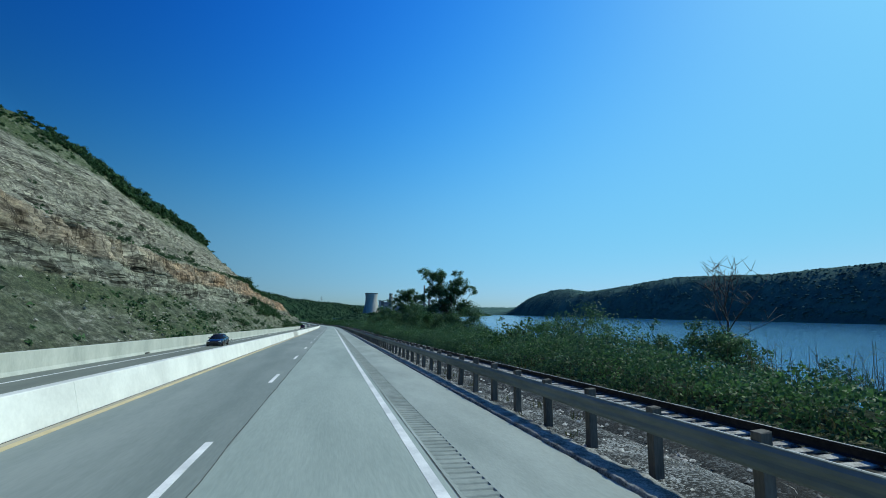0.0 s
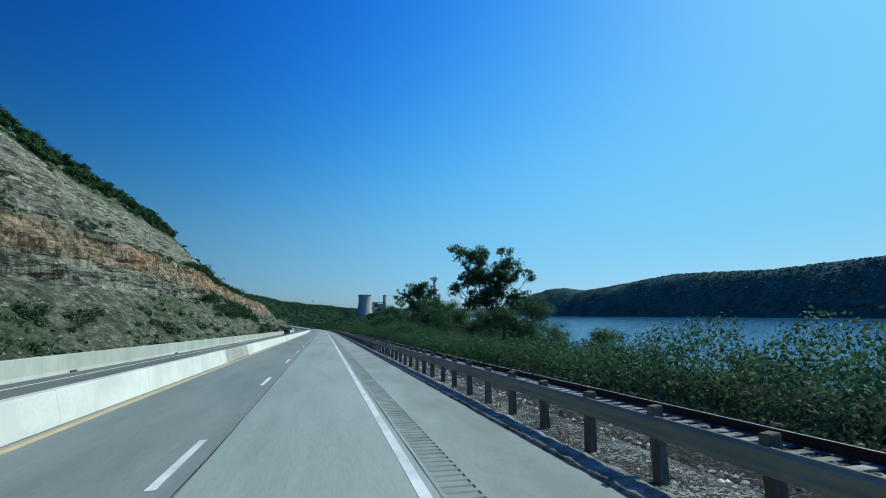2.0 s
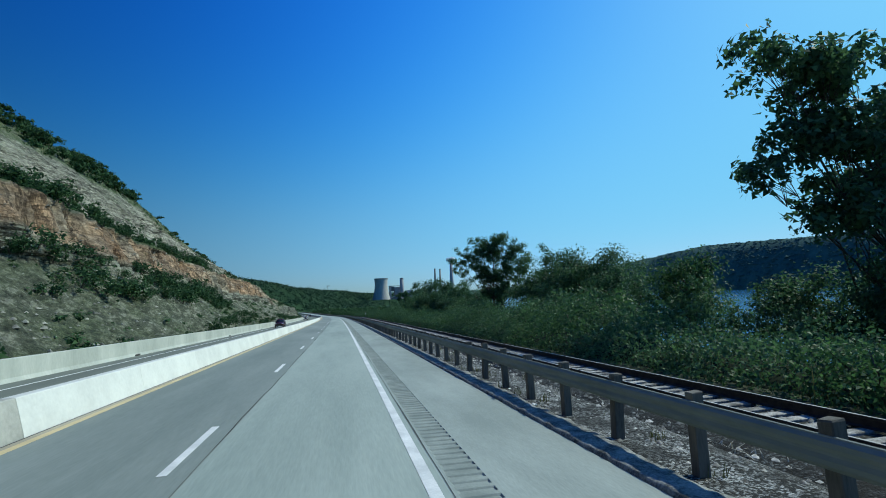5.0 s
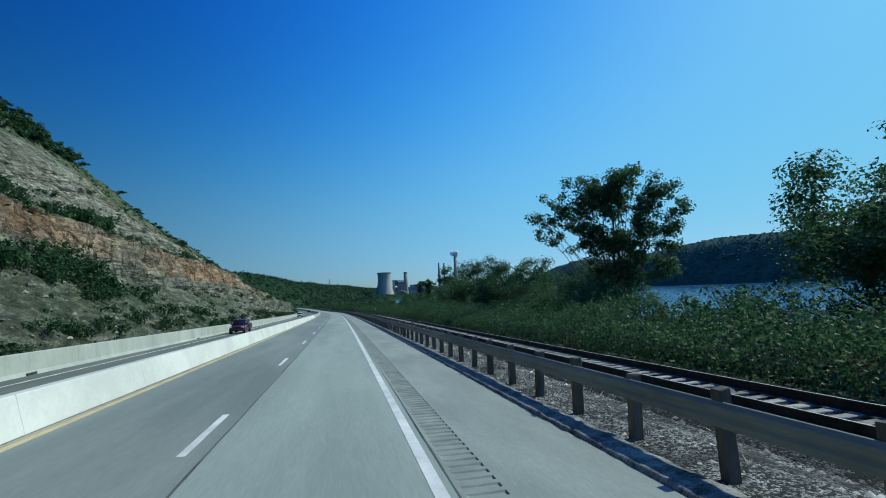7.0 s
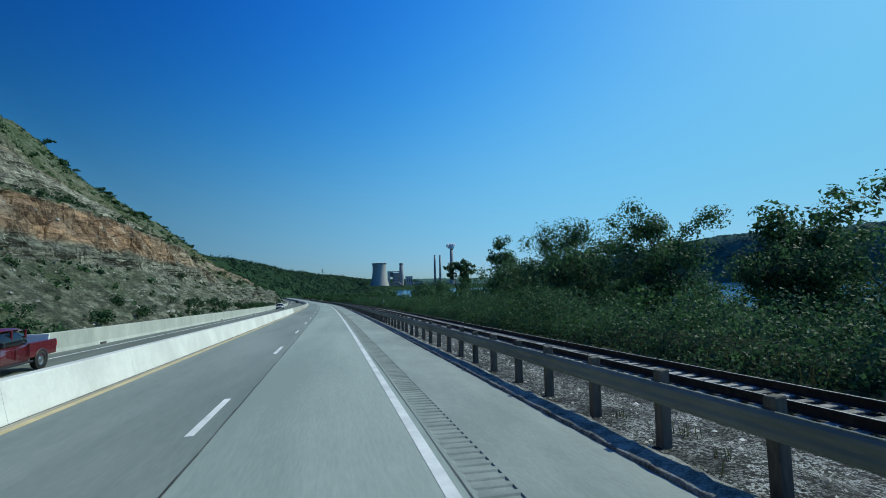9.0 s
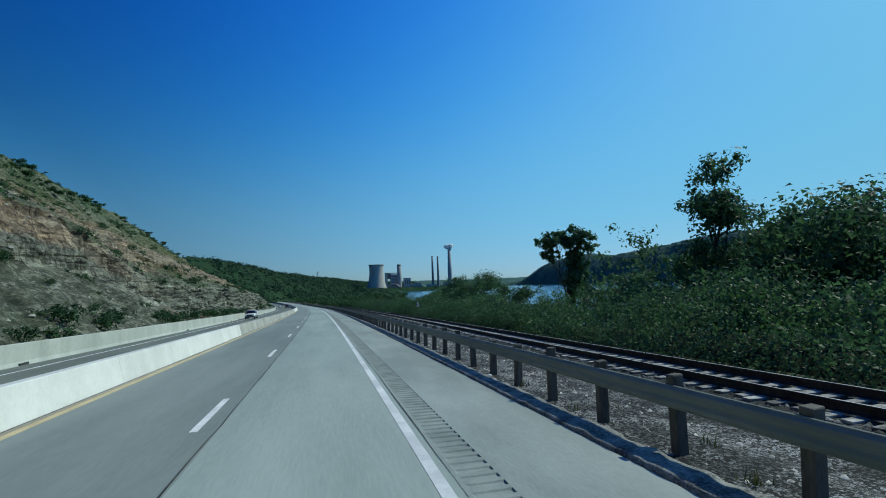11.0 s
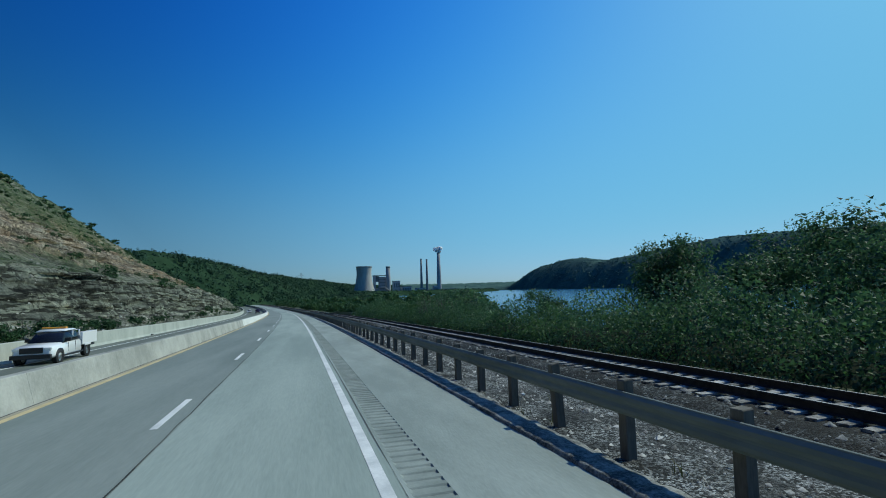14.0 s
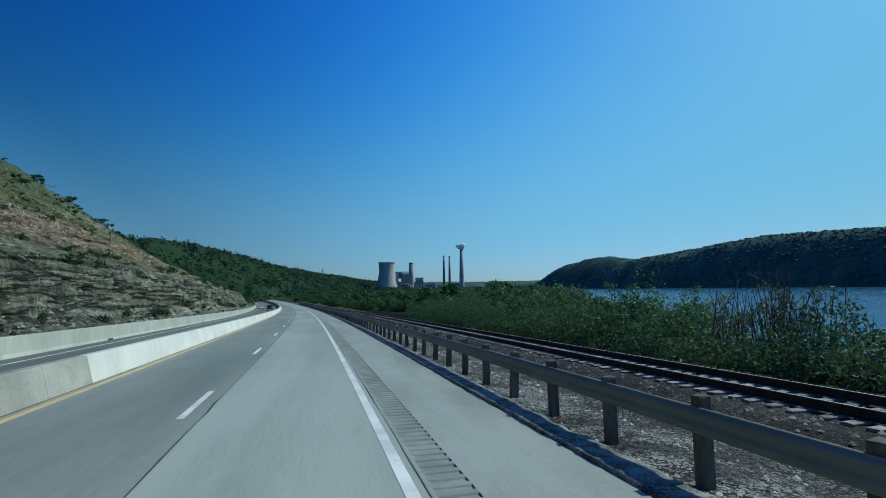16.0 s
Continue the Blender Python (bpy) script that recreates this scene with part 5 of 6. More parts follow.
special("tree", 46, 32.7, 389.0, 3.5, 2.6, 3600, 0.14, M_LEAF, "small spreading tree by the water", 0.42, 8, 0.3)
special("tree", 47, 40.0, 228.0, 8.0, 4.6, 7600, 0.199, M_LEAF, "dark tree above the bank", 0.34, 10, 0.15)
special("tree", 48, 37.0, 283.0, 8.5, 4.6, 7600, 0.199, M_LEAF, "dark tree above the bank", 0.34, 10, 0.15)
special("tree", 49, 27.5, 43.0, 5.0, 3.3, 6000, 0.12, M_LEAF, "small round dark tree on the bank", 0.4, 10, 0.1)
special("tree", 50, 27.5, 51.0, 3.3, 2.1, 3000, 0.12, M_LEAF, "small dark tree on the bank", 0.42, 9, 0.1)

special("tree", 51, 36.0, 140.0, 5.8, 4.2, 8000, 0.165, M_LEAF, "dense dark tree at the foot of the tall one", 0.4, 11, 0.05)
special("tree", 52, 35.0, 146.5, 4.6, 3.6, 6000, 0.165, M_LEAF, "low dense dark tree on the bank", 0.42, 10, 0.05)
special("tree", 53, 33.0, 168.0, 7.6, 4.6, 8500, 0.165, M_LEAF, "broad green tree above the bushes", 0.36, 11, 0.12)
special("tree", 54, 34.0, 158.0, 7.0, 4.2, 7500, 0.165, M_LEAF_LIGHT, "light green tree above the bushes", 0.36, 11, 0.12)

special("tree", 55, 30.5, 352.0, 6.4, 3.6, 9000, 0.125, M_LEAF, "dense dark tree on the bank", 0.32, 11, 0.06)
special("tree", 56, 31.0, 358.5, 6.3, 3.4, 8000, 0.125, M_LEAF, "dense dark tree on the bank", 0.32, 11, 0.06)
special("tree", 57, 34.0, 109.0, 2.6, 3.3, 7000, 0.125, M_LEAF, "wide low dark tree by the water", 0.32, 11, 0.05)
special("tree", 58, 34.0, 115.5, 3.2, 1.7, 2600, 0.125, M_LEAF, "small dark tree by the water", 0.36, 9, 0.1)
special("tree", 59, 33.0, 95.4, 2.0, 2.7, 4500, 0.125, M_LEAF, "small spreading dark tree by the water", 0.32, 10, 0.05)

special("tree", 60, 27.5, 321.5, 4.0, 2.5, 5500, 0.125, M_LEAF, "dense dark young tree on the bank", 0.32, 11, 0.04)

special("tree", 61, 27.0, 27.0, 2.8, 2.5, 5500, 0.115, M_LEAF, "dense dark bushy tree under the dead one", 0.32, 11, 0.04)
special("tree", 62, 26.5, 23.0, 2.2, 2.1, 4200, 0.115, M_LEAF, "dense dark bushy tree beside the dead one", 0.32, 10, 0.04)

# leafless tree
rng = np.random.default_rng(77)
v, f, ends = branching(rng, 8.8, 2.4, 0.16, 0.05, 10, 0.45)
for e in list(ends):
    for k in range(2):
        tube(v, f, [e, e + Vector((rng.normal() * 0.5, rng.normal() * 0.5, 0.5 + 0.5 * rng.random()))], [0.025, 0.008], 3)
dead = tagged(new("dead_tree"), "leafless dead tree among the bushes", "tree")
dead.matrix_basis = pose(*rp(27, 30, bank_z(27, 30)))
put("bare_crown", mesh_of("bare_crown", v, f, M_DEADWOOD, smooth=True), dead, "bare grey branches")

# ------------------------------------------------------------ bushes along the bank
TOPS_A = ([-20, 16, 19, 22, 26, 29, 32, 36, 40, 46, 50, 53, 56, 58, 61, 63, 66, 70, 80, 88, 91, 93.5, 96, 98, 102, 104, 106, 109, 111, 113, 115, 117, 120, 124, 134, 143, 146, 152, 165, 172, 190, 196, 198, 199.3, 201, 203, 204.5, 212, 217, 240, 243, 248, 252, 290, 305],
          [-0.8, -0.8, -0.3, 1.9, 2.8, 2.4, 0.2, 2.1, 3.4, 2.2, 1.2, 2.6, 1.3, 0.4, 0.7, 1.5, 1.0, -0.2, -0.6, -0.8, 0.0, 0.8, 0.4, -0.2, -0.8, 0.4, 1.2, 1.0, 0.3, 1.2, 1.4, 0.8, 0.2, -0.2, -0.3, 0.5, 3.6, 4.3, 4.0, 2.7, 2.8, 3.0, 1.6, 0.0, 2.2, 2.6, -0.3, 0.4, 2.4, 3.0, 0.8, 0.8, 3.4, 4.2, 3.8])
TOPS_B = ([306, 314, 317, 319, 323, 325, 335, 339, 341, 343, 346, 349, 353, 357, 361, 364, 366, 369, 373, 376, 379, 382, 387, 390, 394, 397, 399, 400.3, 402.8, 404, 405.4, 408.8, 410.5, 412, 414.8, 416.5, 420.7, 425, 426.7, 442, 460],
          [2.8, 0.6, 0.6, 3.6, 3.8, 2.2, 2.9, 1.6, 2.4, 3.2, 4.0, 4.2, 4.2, 4.2, 4.2, 2.8, 1.0, 1.8, 1.3, 1.6, 0.1, 1.3, 0.4, 1.7, 1.7, 1.5, 0.0, -1.2, -1.0, 2.2, 2.6, 3.0, 2.6, 1.7, 1.9, 3.0, 3.7, 3.8, 1.9, 2.2, 3.0])


def bush_top(s):
    """Usual height of the bush tops above the carriageway, far row."""
    return float(np.interp(s, *TOPS_A) if s < 305 else np.interp(s, *TOPS_B))


HEIGHTS = {k: top_of(k) * 0.96 for k in BUSHES + TALL + MIDDLE + TREES + FAR}
pickr = np.random.default_rng(19)


def grow(kind, s, u, top):
    z = bank_z(s, u)
    plant(kind, s, u, max(0.35, (top - z) / HEIGHTS[kind]))


s = -8.0
while s < 505:
    u = 23.5 + 8.0 * pickr.random() + (3 if 120 < s < 300 else 0)
    kind = TALL[int(pickr.choice(3, p=[0.34, 0.38, 0.28]))]
    grow(kind, s, u, 2.2 + (bush_top(s) + 0.1 - 2.2) * (u - 2.5) / 25 - 1.6 * pickr.random() ** 3)
    s += 2.7 + 1.6 * pickr.random()
s = -4.0
while s < 470:      # front row, low
    u = 14.7 + 2.9 * pickr.random() + (track_u(s) - 11.4)
    kind = BUSHES[int(pickr.choice(3, p=[0.34, 0.38, 0.28]))]
    plant(kind, s, u, (0.55 + 1.0 * pickr.random() ** 1.5) / HEIGHTS[kind] * float(np.interp(s, [0, 100, 120, 300, 320, 420], [1.1, 1.1, 1.3, 1.3, 1.1, 1.1])))
    s += 4.0 + 4.0 * pickr.random()
s = -3.0
while s < 500:      # a hedge between the two, steep towards the railway
    o = 18.3 + 3.6 * pickr.random()
    u = o + (track_u(s) - 11.4)
    kind = MIDDLE[int(pickr.choice(2, p=[0.6, 0.4]))]
    z = bank_z(s, u)
    top = 2.2 + (bush_top(s) - 2.2) * 0.72 - 0.1 - 2.0 * pickr.random() ** 1.5
    grow(kind, s, u, min(z + 4.6, max(z + 1.1, top)))
    s += 2.3 + 1.7 * pickr.random()
UNDER = ([126, 129, 146, 149, 174, 177, 187, 189, 210, 214, 240, 243, 250, 254, 300, 304], [0, 4.2, 4.6, 0, 0, 8.0, 7.5, 0, 0, 4.4, 6.4, 0, 0, 7.4, 7.8, 0])
for k in range(96):  # dense young wood under and behind the tall trees
    s = 126 + 178 * (k + pickr.random()) / 96
    most = float(np.interp(s, *UNDER))
    if most < 2:
        continue
    kind = (TREES + TALL[1:2])[int(pickr.choice(4, p=[0.3, 0.35, 0.1, 0.25]))]
    grow(kind, s, (34 if s < 150 else 29) + 7 * pickr.random(), most * (0.45 + 0.6 * pickr.random()))
for k in range(130):  # further along
    s = 470 + 320 * ((k + pickr.random()) / 130) ** 1.3
    u = 19.5 + 26 * pickr.random() ** 1.2
    top = (2.4 + 3.2 * pickr.random()) * (1.15 if u > 26 else 0.75)
    grow(FAR[int(pickr.integers(1, 3))] if u > 24 else FAR[0], s, u, top)
for n_, kind in enumerate(BUSHES + TALL + MIDDLE + TREES + FAR):
    if kind not in PLACED:
        grow(kind, 270 + 3 * n_, 41, 2.0)
# unbroken brush between the railway and the taller bushes: a lumpy mass, leafy all over
ts = np.arange(-9, 506, 0.5)
to = np.array([13.9, 14.15, 14.4, 14.7, 15.1, 15.6, 16.2, 16.9, 17.6, 18.4, 19.2, 20.0, 20.6])
TS, TO = np.meshgrid(ts, to, indexing="ij")
lump = 1.15 * np.abs(vnoise(TS * 0.33, TO * 0.3, 2.0)) + 0.5 * np.abs(vnoise(TS * 0.95, TO * 0.8, 7.0)) + 0.25 * vnoise(TS * 2.2, TO * 2.0, 9.0)
wave = 0.5 + 0.5 * fbm(TS * 0.09, TO * 0.05, 4.0, 3)
P, Q = np.zeros(TS.shape + (3,)), np.zeros(TS.shape + (3,))
for i, q in enumerate(ts):
    shift = track_u(q) - 11.4
    line = bush_top(q) + 0.3
    for j, o in enumerate(to):
        floor_ = bank_z(q, o + shift) if o > 16 else -0.5
        sight = 2.2 + (line - 2.2) * (o + shift - 2.5) / 25 - 0.3
        front = float(np.interp(o, [13.9, 14.2, 14.6, 15.2, 16.3, 18, 20, 20.6], [-0.1, 0.35, 0.95, 1.45, 1.9, 2.3, 2.6, 0.4]))
        tall = min(front * (0.55 + 0.75 * float(wave[i, j])), max(0.35, sight - floor_))
        P[i, j] = rp(q, o + shift, floor_ + tall * (0.4 + 1.0 * float(lump[i, j])))
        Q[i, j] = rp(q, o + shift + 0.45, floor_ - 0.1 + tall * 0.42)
# dark inner sheet below the leaves, its colour standing for shade in the gaps
thicket = put("brush_thicket", grid_mesh("brush_thicket", Q, M_TWIG_SHADE, smooth=True), label="dense dark green brush along the railway", category="brush", kind="stuff")
r = np.random.default_rng(61)
n_ = 310000
fi, fj = (len(ts) - 1.01) * (0.01 + 0.89 * r.random(n_)), (len(to) - 1.01) * r.random(n_)
i0, j0 = fi.astype(int), fj.astype(int)
a0, a1 = (fi - i0)[:, None], (fj - j0)[:, None]


def on_sheet(S):
    return (S[i0, j0] * (1 - a1) + S[i0, j0 + 1] * a1) * (1 - a0) + (S[i0 + 1, j0] * (1 - a1) + S[i0 + 1, j0 + 1] * a1) * a0


low, high = on_sheet(Q), on_sheet(P)
tuft = np.clip(0.3 + 0.9 * vnoise(high[:, 0] * 1.6, high[:, 1] * 1.6, 3.0), 0.0, 1.0)[:, None]
spot = low + (high - low) * (1.05 - 0.9 * r.random((n_, 1)) ** 1.7) + np.array([-0.12, 0, 0.45]) * tuft * r.random((n_, 1)) + 0.07 * r.normal(size=(n_, 3))
nrm = np.array([-0.5, -0.2, 0.6]) + 0.75 * r.normal(size=(n_, 3))
nrm /= np.linalg.norm(nrm, axis=1)[:, None]
a = r.normal(size=(n_, 3))
a -= nrm * (a * nrm).sum(1)[:, None]
a /= np.linalg.norm(a, axis=1)[:, None]
b2 = np.cross(a, nrm)
sz = (0.06 + 0.06 * r.random((n_, 1)))
leaf_ = np.stack([spot - a * sz * 0.55 + b2 * sz * 0.6, spot + a * sz, spot - a * sz * 0.55 - b2 * sz * 0.6], 1)
bright = vnoise(high[:, 0] * 0.32, high[:, 1] * 0.22, 5.0) + 0.5 * vnoise(high[:, 0] * 1.1, high[:, 1] * 0.9, 8.0) + 0.25 * r.normal(size=n_) > 0.18
put("leafage", blades_mesh("leafage", leaf_[bright], M_LEAF_LIGHT), thicket, "small light green leaves", kind="stuff")
put("leafage", blades_mesh("leafage", leaf_[~bright], M_LEAF), thicket, "small dark green leaves", kind="stuff")
canopy("backdrop_point", [(46, 452, -15), (58, 490, -10.5), (72, 540, -9.5), (88, 600, -9.5), (110, 680, -10), (138, 790, -10), (165, 920, -11)],
       "green wooded river bank further along the railway", 26, 3.2, 0.9, seed=23, crowns=1400, blob=2.4, mats=(M_RIDGE, M_LEAF))
canopy("backdrop_wood", [(62, 690, -16), (56, 800, -10), (60, 1000, -10), (100, 1300, -8), (150, 1560, -8), (300, 1700, -8), (430, 1810, -8), (610, 2060, -9), (800, 2340, -9), (830, 2440, -12)], "green riverside wood in front of the power station", 60, 5.0, 0.8, seed=21, crowns=3600, blob=3.6, mats=(M_RIDGE, M_LEAF_RIDGE))

# ------------------------------------------------------------ railway
LAST = 640.0
bed = []
for s in ST_NEAR:
    c = track_u(s)
    bed.append([rp(s, c + o, z) for o, z in ((-2.6, -0.62), (-2.0, -0.42), (-1.3, -0.37), (0, -0.365), (1.3, -0.37), (1.75, -0.42), (2.2, -0.66))])
put("ballast_bed", grid_mesh("ballast_bed", np.array(bed), M_BED), label="dark stony ballast bed of the railway", category="ballast", kind="structure")
railway = tagged(new("railway_track"), "single rusty railway track on bleached wooden ties", "railway")
for side in (-0.755, 0.755):
    prof = [(-0.07, -0.31), (-0.07, -0.295), (-0.012, -0.27), (-0.010, -0.15), (-0.036, -0.14), (-0.036, -0.102), (-0.03, -0.095), (0.03, -0.095), (0.036, -0.102),
            (0.036, -0.14), (0.010, -0.15), (0.012, -0.27), (0.07, -0.295), (0.07, -0.31)]
    put("rail", sweep("rail", [((lambda q, o=u + side: track_u(q) + o), z) for u, z in prof], ST_NEAR, M_RAIL, closed=True), railway, "dark rusty rail")
    put("running_surface", sweep("running_surface", [((lambda q, o=side - 0.022: track_u(q) + o), -0.0948), ((lambda q, o=side - 0.022: track_u(q) + o), -0.0925), ((lambda q, o=side + 0.022: track_u(q) + o), -0.0925), ((lambda q, o=side + 0.022: track_u(q) + o), -0.0948)], ST_NEAR, M_RAILHEAD), railway, "worn shiny top of the rail")
rng = np.random.default_rng(4)
tie_meshes = []
for k in range(5):
    bm = box(bmesh.new(), -1.3, 1.3, -0.115, 0.115, -0.17, 0, 0.012)
    for v in bm.verts:
        v.co += Vector((rng.normal() * 0.02, rng.normal() * 0.006, rng.normal() * 0.006))
    me = bpy.data.meshes.new("tie")
    bm.to_mesh(me)
    bm.free()
    me.materials.append(M_TIE)
    tie_meshes.append(me)
far_v, far_f = [], []
s, count = -12.0, 0
while s < LAST:
    m = at(s, track_u(s) + rng.normal() * 0.05, -0.312, rng.normal() * 1.6)
    if (-4 < s < 44 or 86 < s < 140 or 290 < s < 330) and count < 298:
        put("tie", tie_meshes[int(rng.integers(0, 5))], railway, m=m)
        count += 1
    else:
        me = tie_meshes[int(rng.integers(0, 5))]
        b0 = len(far_v)
        far_v += [tuple(m @ v.co) for v in me.vertices]
        far_f += [tuple(b0 + i for i in p.vertices) for p in me.polygons]
    s += 0.52 + 0.05 * rng.normal()
put("far_timber", mesh_of("far_timber", far_v, far_f, M_TIE), railway, "bleached wooden ties", kind="stuff")


def stones(name, n, s0, s1, u0, u1, z, size, mat, label, category, seed, follow=True):
    """Loose broken stones: small uneven octahedra, in one mesh."""
    r = np.random.default_rng(seed)
    ss = s0 + (s1 - s0) * r.random(n)
    uu = u0 + (u1 - u0) * r.random(n)
    oc = np.array([(1, 0, 0), (0, 1, 0), (-1, 0, 0), (0, -1, 0), (0, 0, 1)], float)
    base = np.array([rp(a, b2 + (track_u(a) - 11.4 if follow else 0), z(a, b2) if callable(z) else z) for a, b2 in zip(ss, uu)])
    sz = size * (0.45 + 1.1 * r.random(n) ** 2)
    t = r.random(n) * 6.28
    V = oc[None] * (0.7 + 0.6 * r.random((n, 5, 1))) * sz[:, None, None]
    V[..., 2] *= 0.75
    c, q = np.cos(t)[:, None], np.sin(t)[:, None]
    V = np.stack([V[..., 0] * c - V[..., 1] * q, V[..., 0] * q + V[..., 1] * c, V[..., 2]], -1) + base[:, None]
    F = np.array([(0, 1, 4), (1, 2, 4), (2, 3, 4), (3, 0, 4)])
    faces = (np.arange(n)[:, None, None] * 5 + F[None]).reshape(-1, 3)
    me = bpy.data.meshes.new(name)
    me.vertices.add(n * 5)
    me.vertices.foreach_set("co", V.astype(np.float32).ravel())
    me.loops.add(faces.size)
    me.loops.foreach_set("vertex_index", faces.astype(np.int32).ravel())
    me.polygons.add(len(faces))
    me.polygons.foreach_set("loop_start", np.arange(0, faces.size, 3, dtype=np.int32))
    me.materials.append(mat)
    me.update(calc_edges=True)
    return put(name, me, label=label, category=category, kind="stuff")


stones("ballast_stones", 19000, -6, 430, 9.0, 13.15, lambda a, b2: float(np.interp(b2, [8.8, 9.4, 10.1, 11.4, 12.7, 13.15, 13.6], [-0.62, -0.42, -0.365, -0.36, -0.365, -0.42, -0.66])), 0.065, M_BALLAST, "broken grey ballast stones between the ties", "ballast", 31)
stones("verge_gravel", 15000, -6, 430, 6.72, 8.9, lambda a, b2: float(np.interp(b2, [6.7, 9.2], [-0.13, -0.30])), 0.05, M_GRIT, "grey gravel and litter under the guard rail", "gravel", 32, False)
rows = []
for q in steps(-30, 440, 0.4) + steps(448, 1300, 8):
    row = []
    for f in np.linspace(0, 1, 9):
        u0 = 6.74 + (track_u(q) - 2.25 - 6.74) * f
        row.append(rp(q, u0, float(np.interp(u0, [6.7, 8.2, 9.2], [-0.12, -0.2, -0.5])) + 0.07 * float(fbm(q * 0.6, u0 * 1.3, 4.0, 3)) * math.sin(f * 3.1)))
    rows.append(row)
put("verge", grid_mesh("verge", np.array(rows), M_GRAVEL), label="dark gravel verge under the guard rail", category="verge", kind="structure")

# ------------------------------------------------------------ guard rail
guard = tagged(new("guard_rail"), "weathered steel guard rail on wooden posts", "guard rail")
W = [(0.0, 0.84), (-0.018, 0.835), (-0.022, 0.82), (-0.06, 0.785), (-0.064, 0.735), (-0.046, 0.69), (-0.046, 0.66), (-0.064, 0.615), (-0.06, 0.565), (-0.022, 0.53), (-0.018, 0.515), (0.0, 0.51)]
prof = [(7.10 + u, z) for u, z in W] + [(7.104 + u, z) for u, z in W[::-1]]
s = -15.24
while s < 640:
    e = s + 7.62
    put("beam", sweep("beam", prof, [s - 0.1, s + 2.5, s + 5.1, e], M_STEEL, closed=True), guard, "grey corrugated beam")
    s = e
post_meshes = []
for k in range(4):
    top = 0.95 + 0.02 * (k - 1.5)
    bm = box(bmesh.new(), -0.085, 0.095, -0.08, 0.08, -0.5, top, 0.012)
    for v in bm.verts:
        v.co += Vector((rng.normal() * 0.003, rng.normal() * 0.003, (0.08 * v.co.x + rng.normal() * 0.006) if v.co.z > 0.6 else 0))
    me = bpy.data.meshes.new("post")
    bm.to_mesh(me)
    bm.free()
    me.materials.append(M_POST)
    post_meshes.append(me)
pv, pf = [], []
for k in range(-8, 336):
    s = 7.17 + 1.905 * k
    m = at(s, 7.2 + 0.01 * rng.normal(), 0.02 * rng.normal(), rng.normal() * 3) @ pose(0, 0, 0, rng.normal() * 1.2, rng.normal() * 1.2, 0)
    me = post_meshes[int(rng.integers(0, 4))]
    if 0 <= k < 230:
        put("post", me, guard, m=m)
    else:
        b0 = len(pv)
        pv += [tuple(m @ v.co) for v in me.vertices]
        pf += [tuple(b0 + i for i in p.vertices) for p in me.polygons]
put("far_timber", mesh_of("far_timber", pv, pf, M_POST), guard, "weathered wooden posts", kind="stuff")

# ------------------------------------------------------------ grass, weeds, reeds
def blades(name, places, height, lean, mat, label, category, seed, width=0.018):
    r = np.random.default_rng(seed)
    p = np.asarray(places, float)
    n = len(p)
    h = height * (0.4 + 0.9 * r.random(n))
    t = r.random(n) * 6.28
    d = np.stack([np.cos(t), np.sin(t), np.zeros(n)], 1)
    side = np.stack([-np.sin(t), np.cos(t), np.zeros(n)], 1) * width
    mid = p + d * (lean * h * 0.3 * r.random(n))[:, None] + np.array([0, 0, 1]) * (h * 0.55)[:, None]
    tip = p + d * (lean * h * r.random(n))[:, None] + np.array([0, 0, 1]) * h[:, None]
    q1 = np.stack([p - side, p + side, mid + side * 0.8, mid - side * 0.8], 1)
    q2 = np.stack([mid - side * 0.8, mid + side * 0.8, tip + side * 0.15, tip - side * 0.15], 1)
    return put(name, quads_mesh(name, np.concatenate([q1, q2]), mat), label=label, category=category, kind="stuff")


r = np.random.default_rng(50)
pts = []
for k in range(340):        # tufts under the guard rail
    s, u = -5 + 430 * r.random(), 6.8 + 1.7 * r.random()
    if vnoise(s * 0.06, 3.0) < -0.15:
        continue
    for j in range(14):
        pts.append(rp(s + 0.09 * r.normal(), u + 0.09 * r.normal(), -0.2))
blades("verge_weeds", pts, 0.20, 0.7, M_GRASS, "dry weeds under the guard rail", "weeds", 51, 0.010)
pts = []
for k in range(420):        # broken dry stems lying on the gravel
    s, u = -5 + 430 * r.random(), 6.95 + 1.7 * r.random()
    for j in range(7):
        pts.append(rp(s + 0.3 * r.normal(), u + 0.2 * r.normal(), -0.16))
blades("dry_stems", pts, 0.10, 4.0, M_STEM, "pale broken stems lying on the gravel", "dead stems", 53, 0.009)
pts = []
for k in range(500):        # tall grass between railway and bushes
    s = -6 + 440 * r.random()
    u = track_u(s) - 11.4 + 13.9 + 6.0 * r.random() ** 1.3
    if vnoise(s * 0.05, u * 0.2, 8.0) < -0.35:
        continue
    z = bank_z(s, u) if u - track_u(s) > 4.6 else -0.5
    for j in range(9):
        pts.append(rp(s + 0.25 * r.normal(), u + 0.25 * r.normal(), z))
blades("bank_grass", pts, 0.75, 0.6, M_GRASS, "tall dry grass and weeds along the railway", "grass", 52, 0.016)


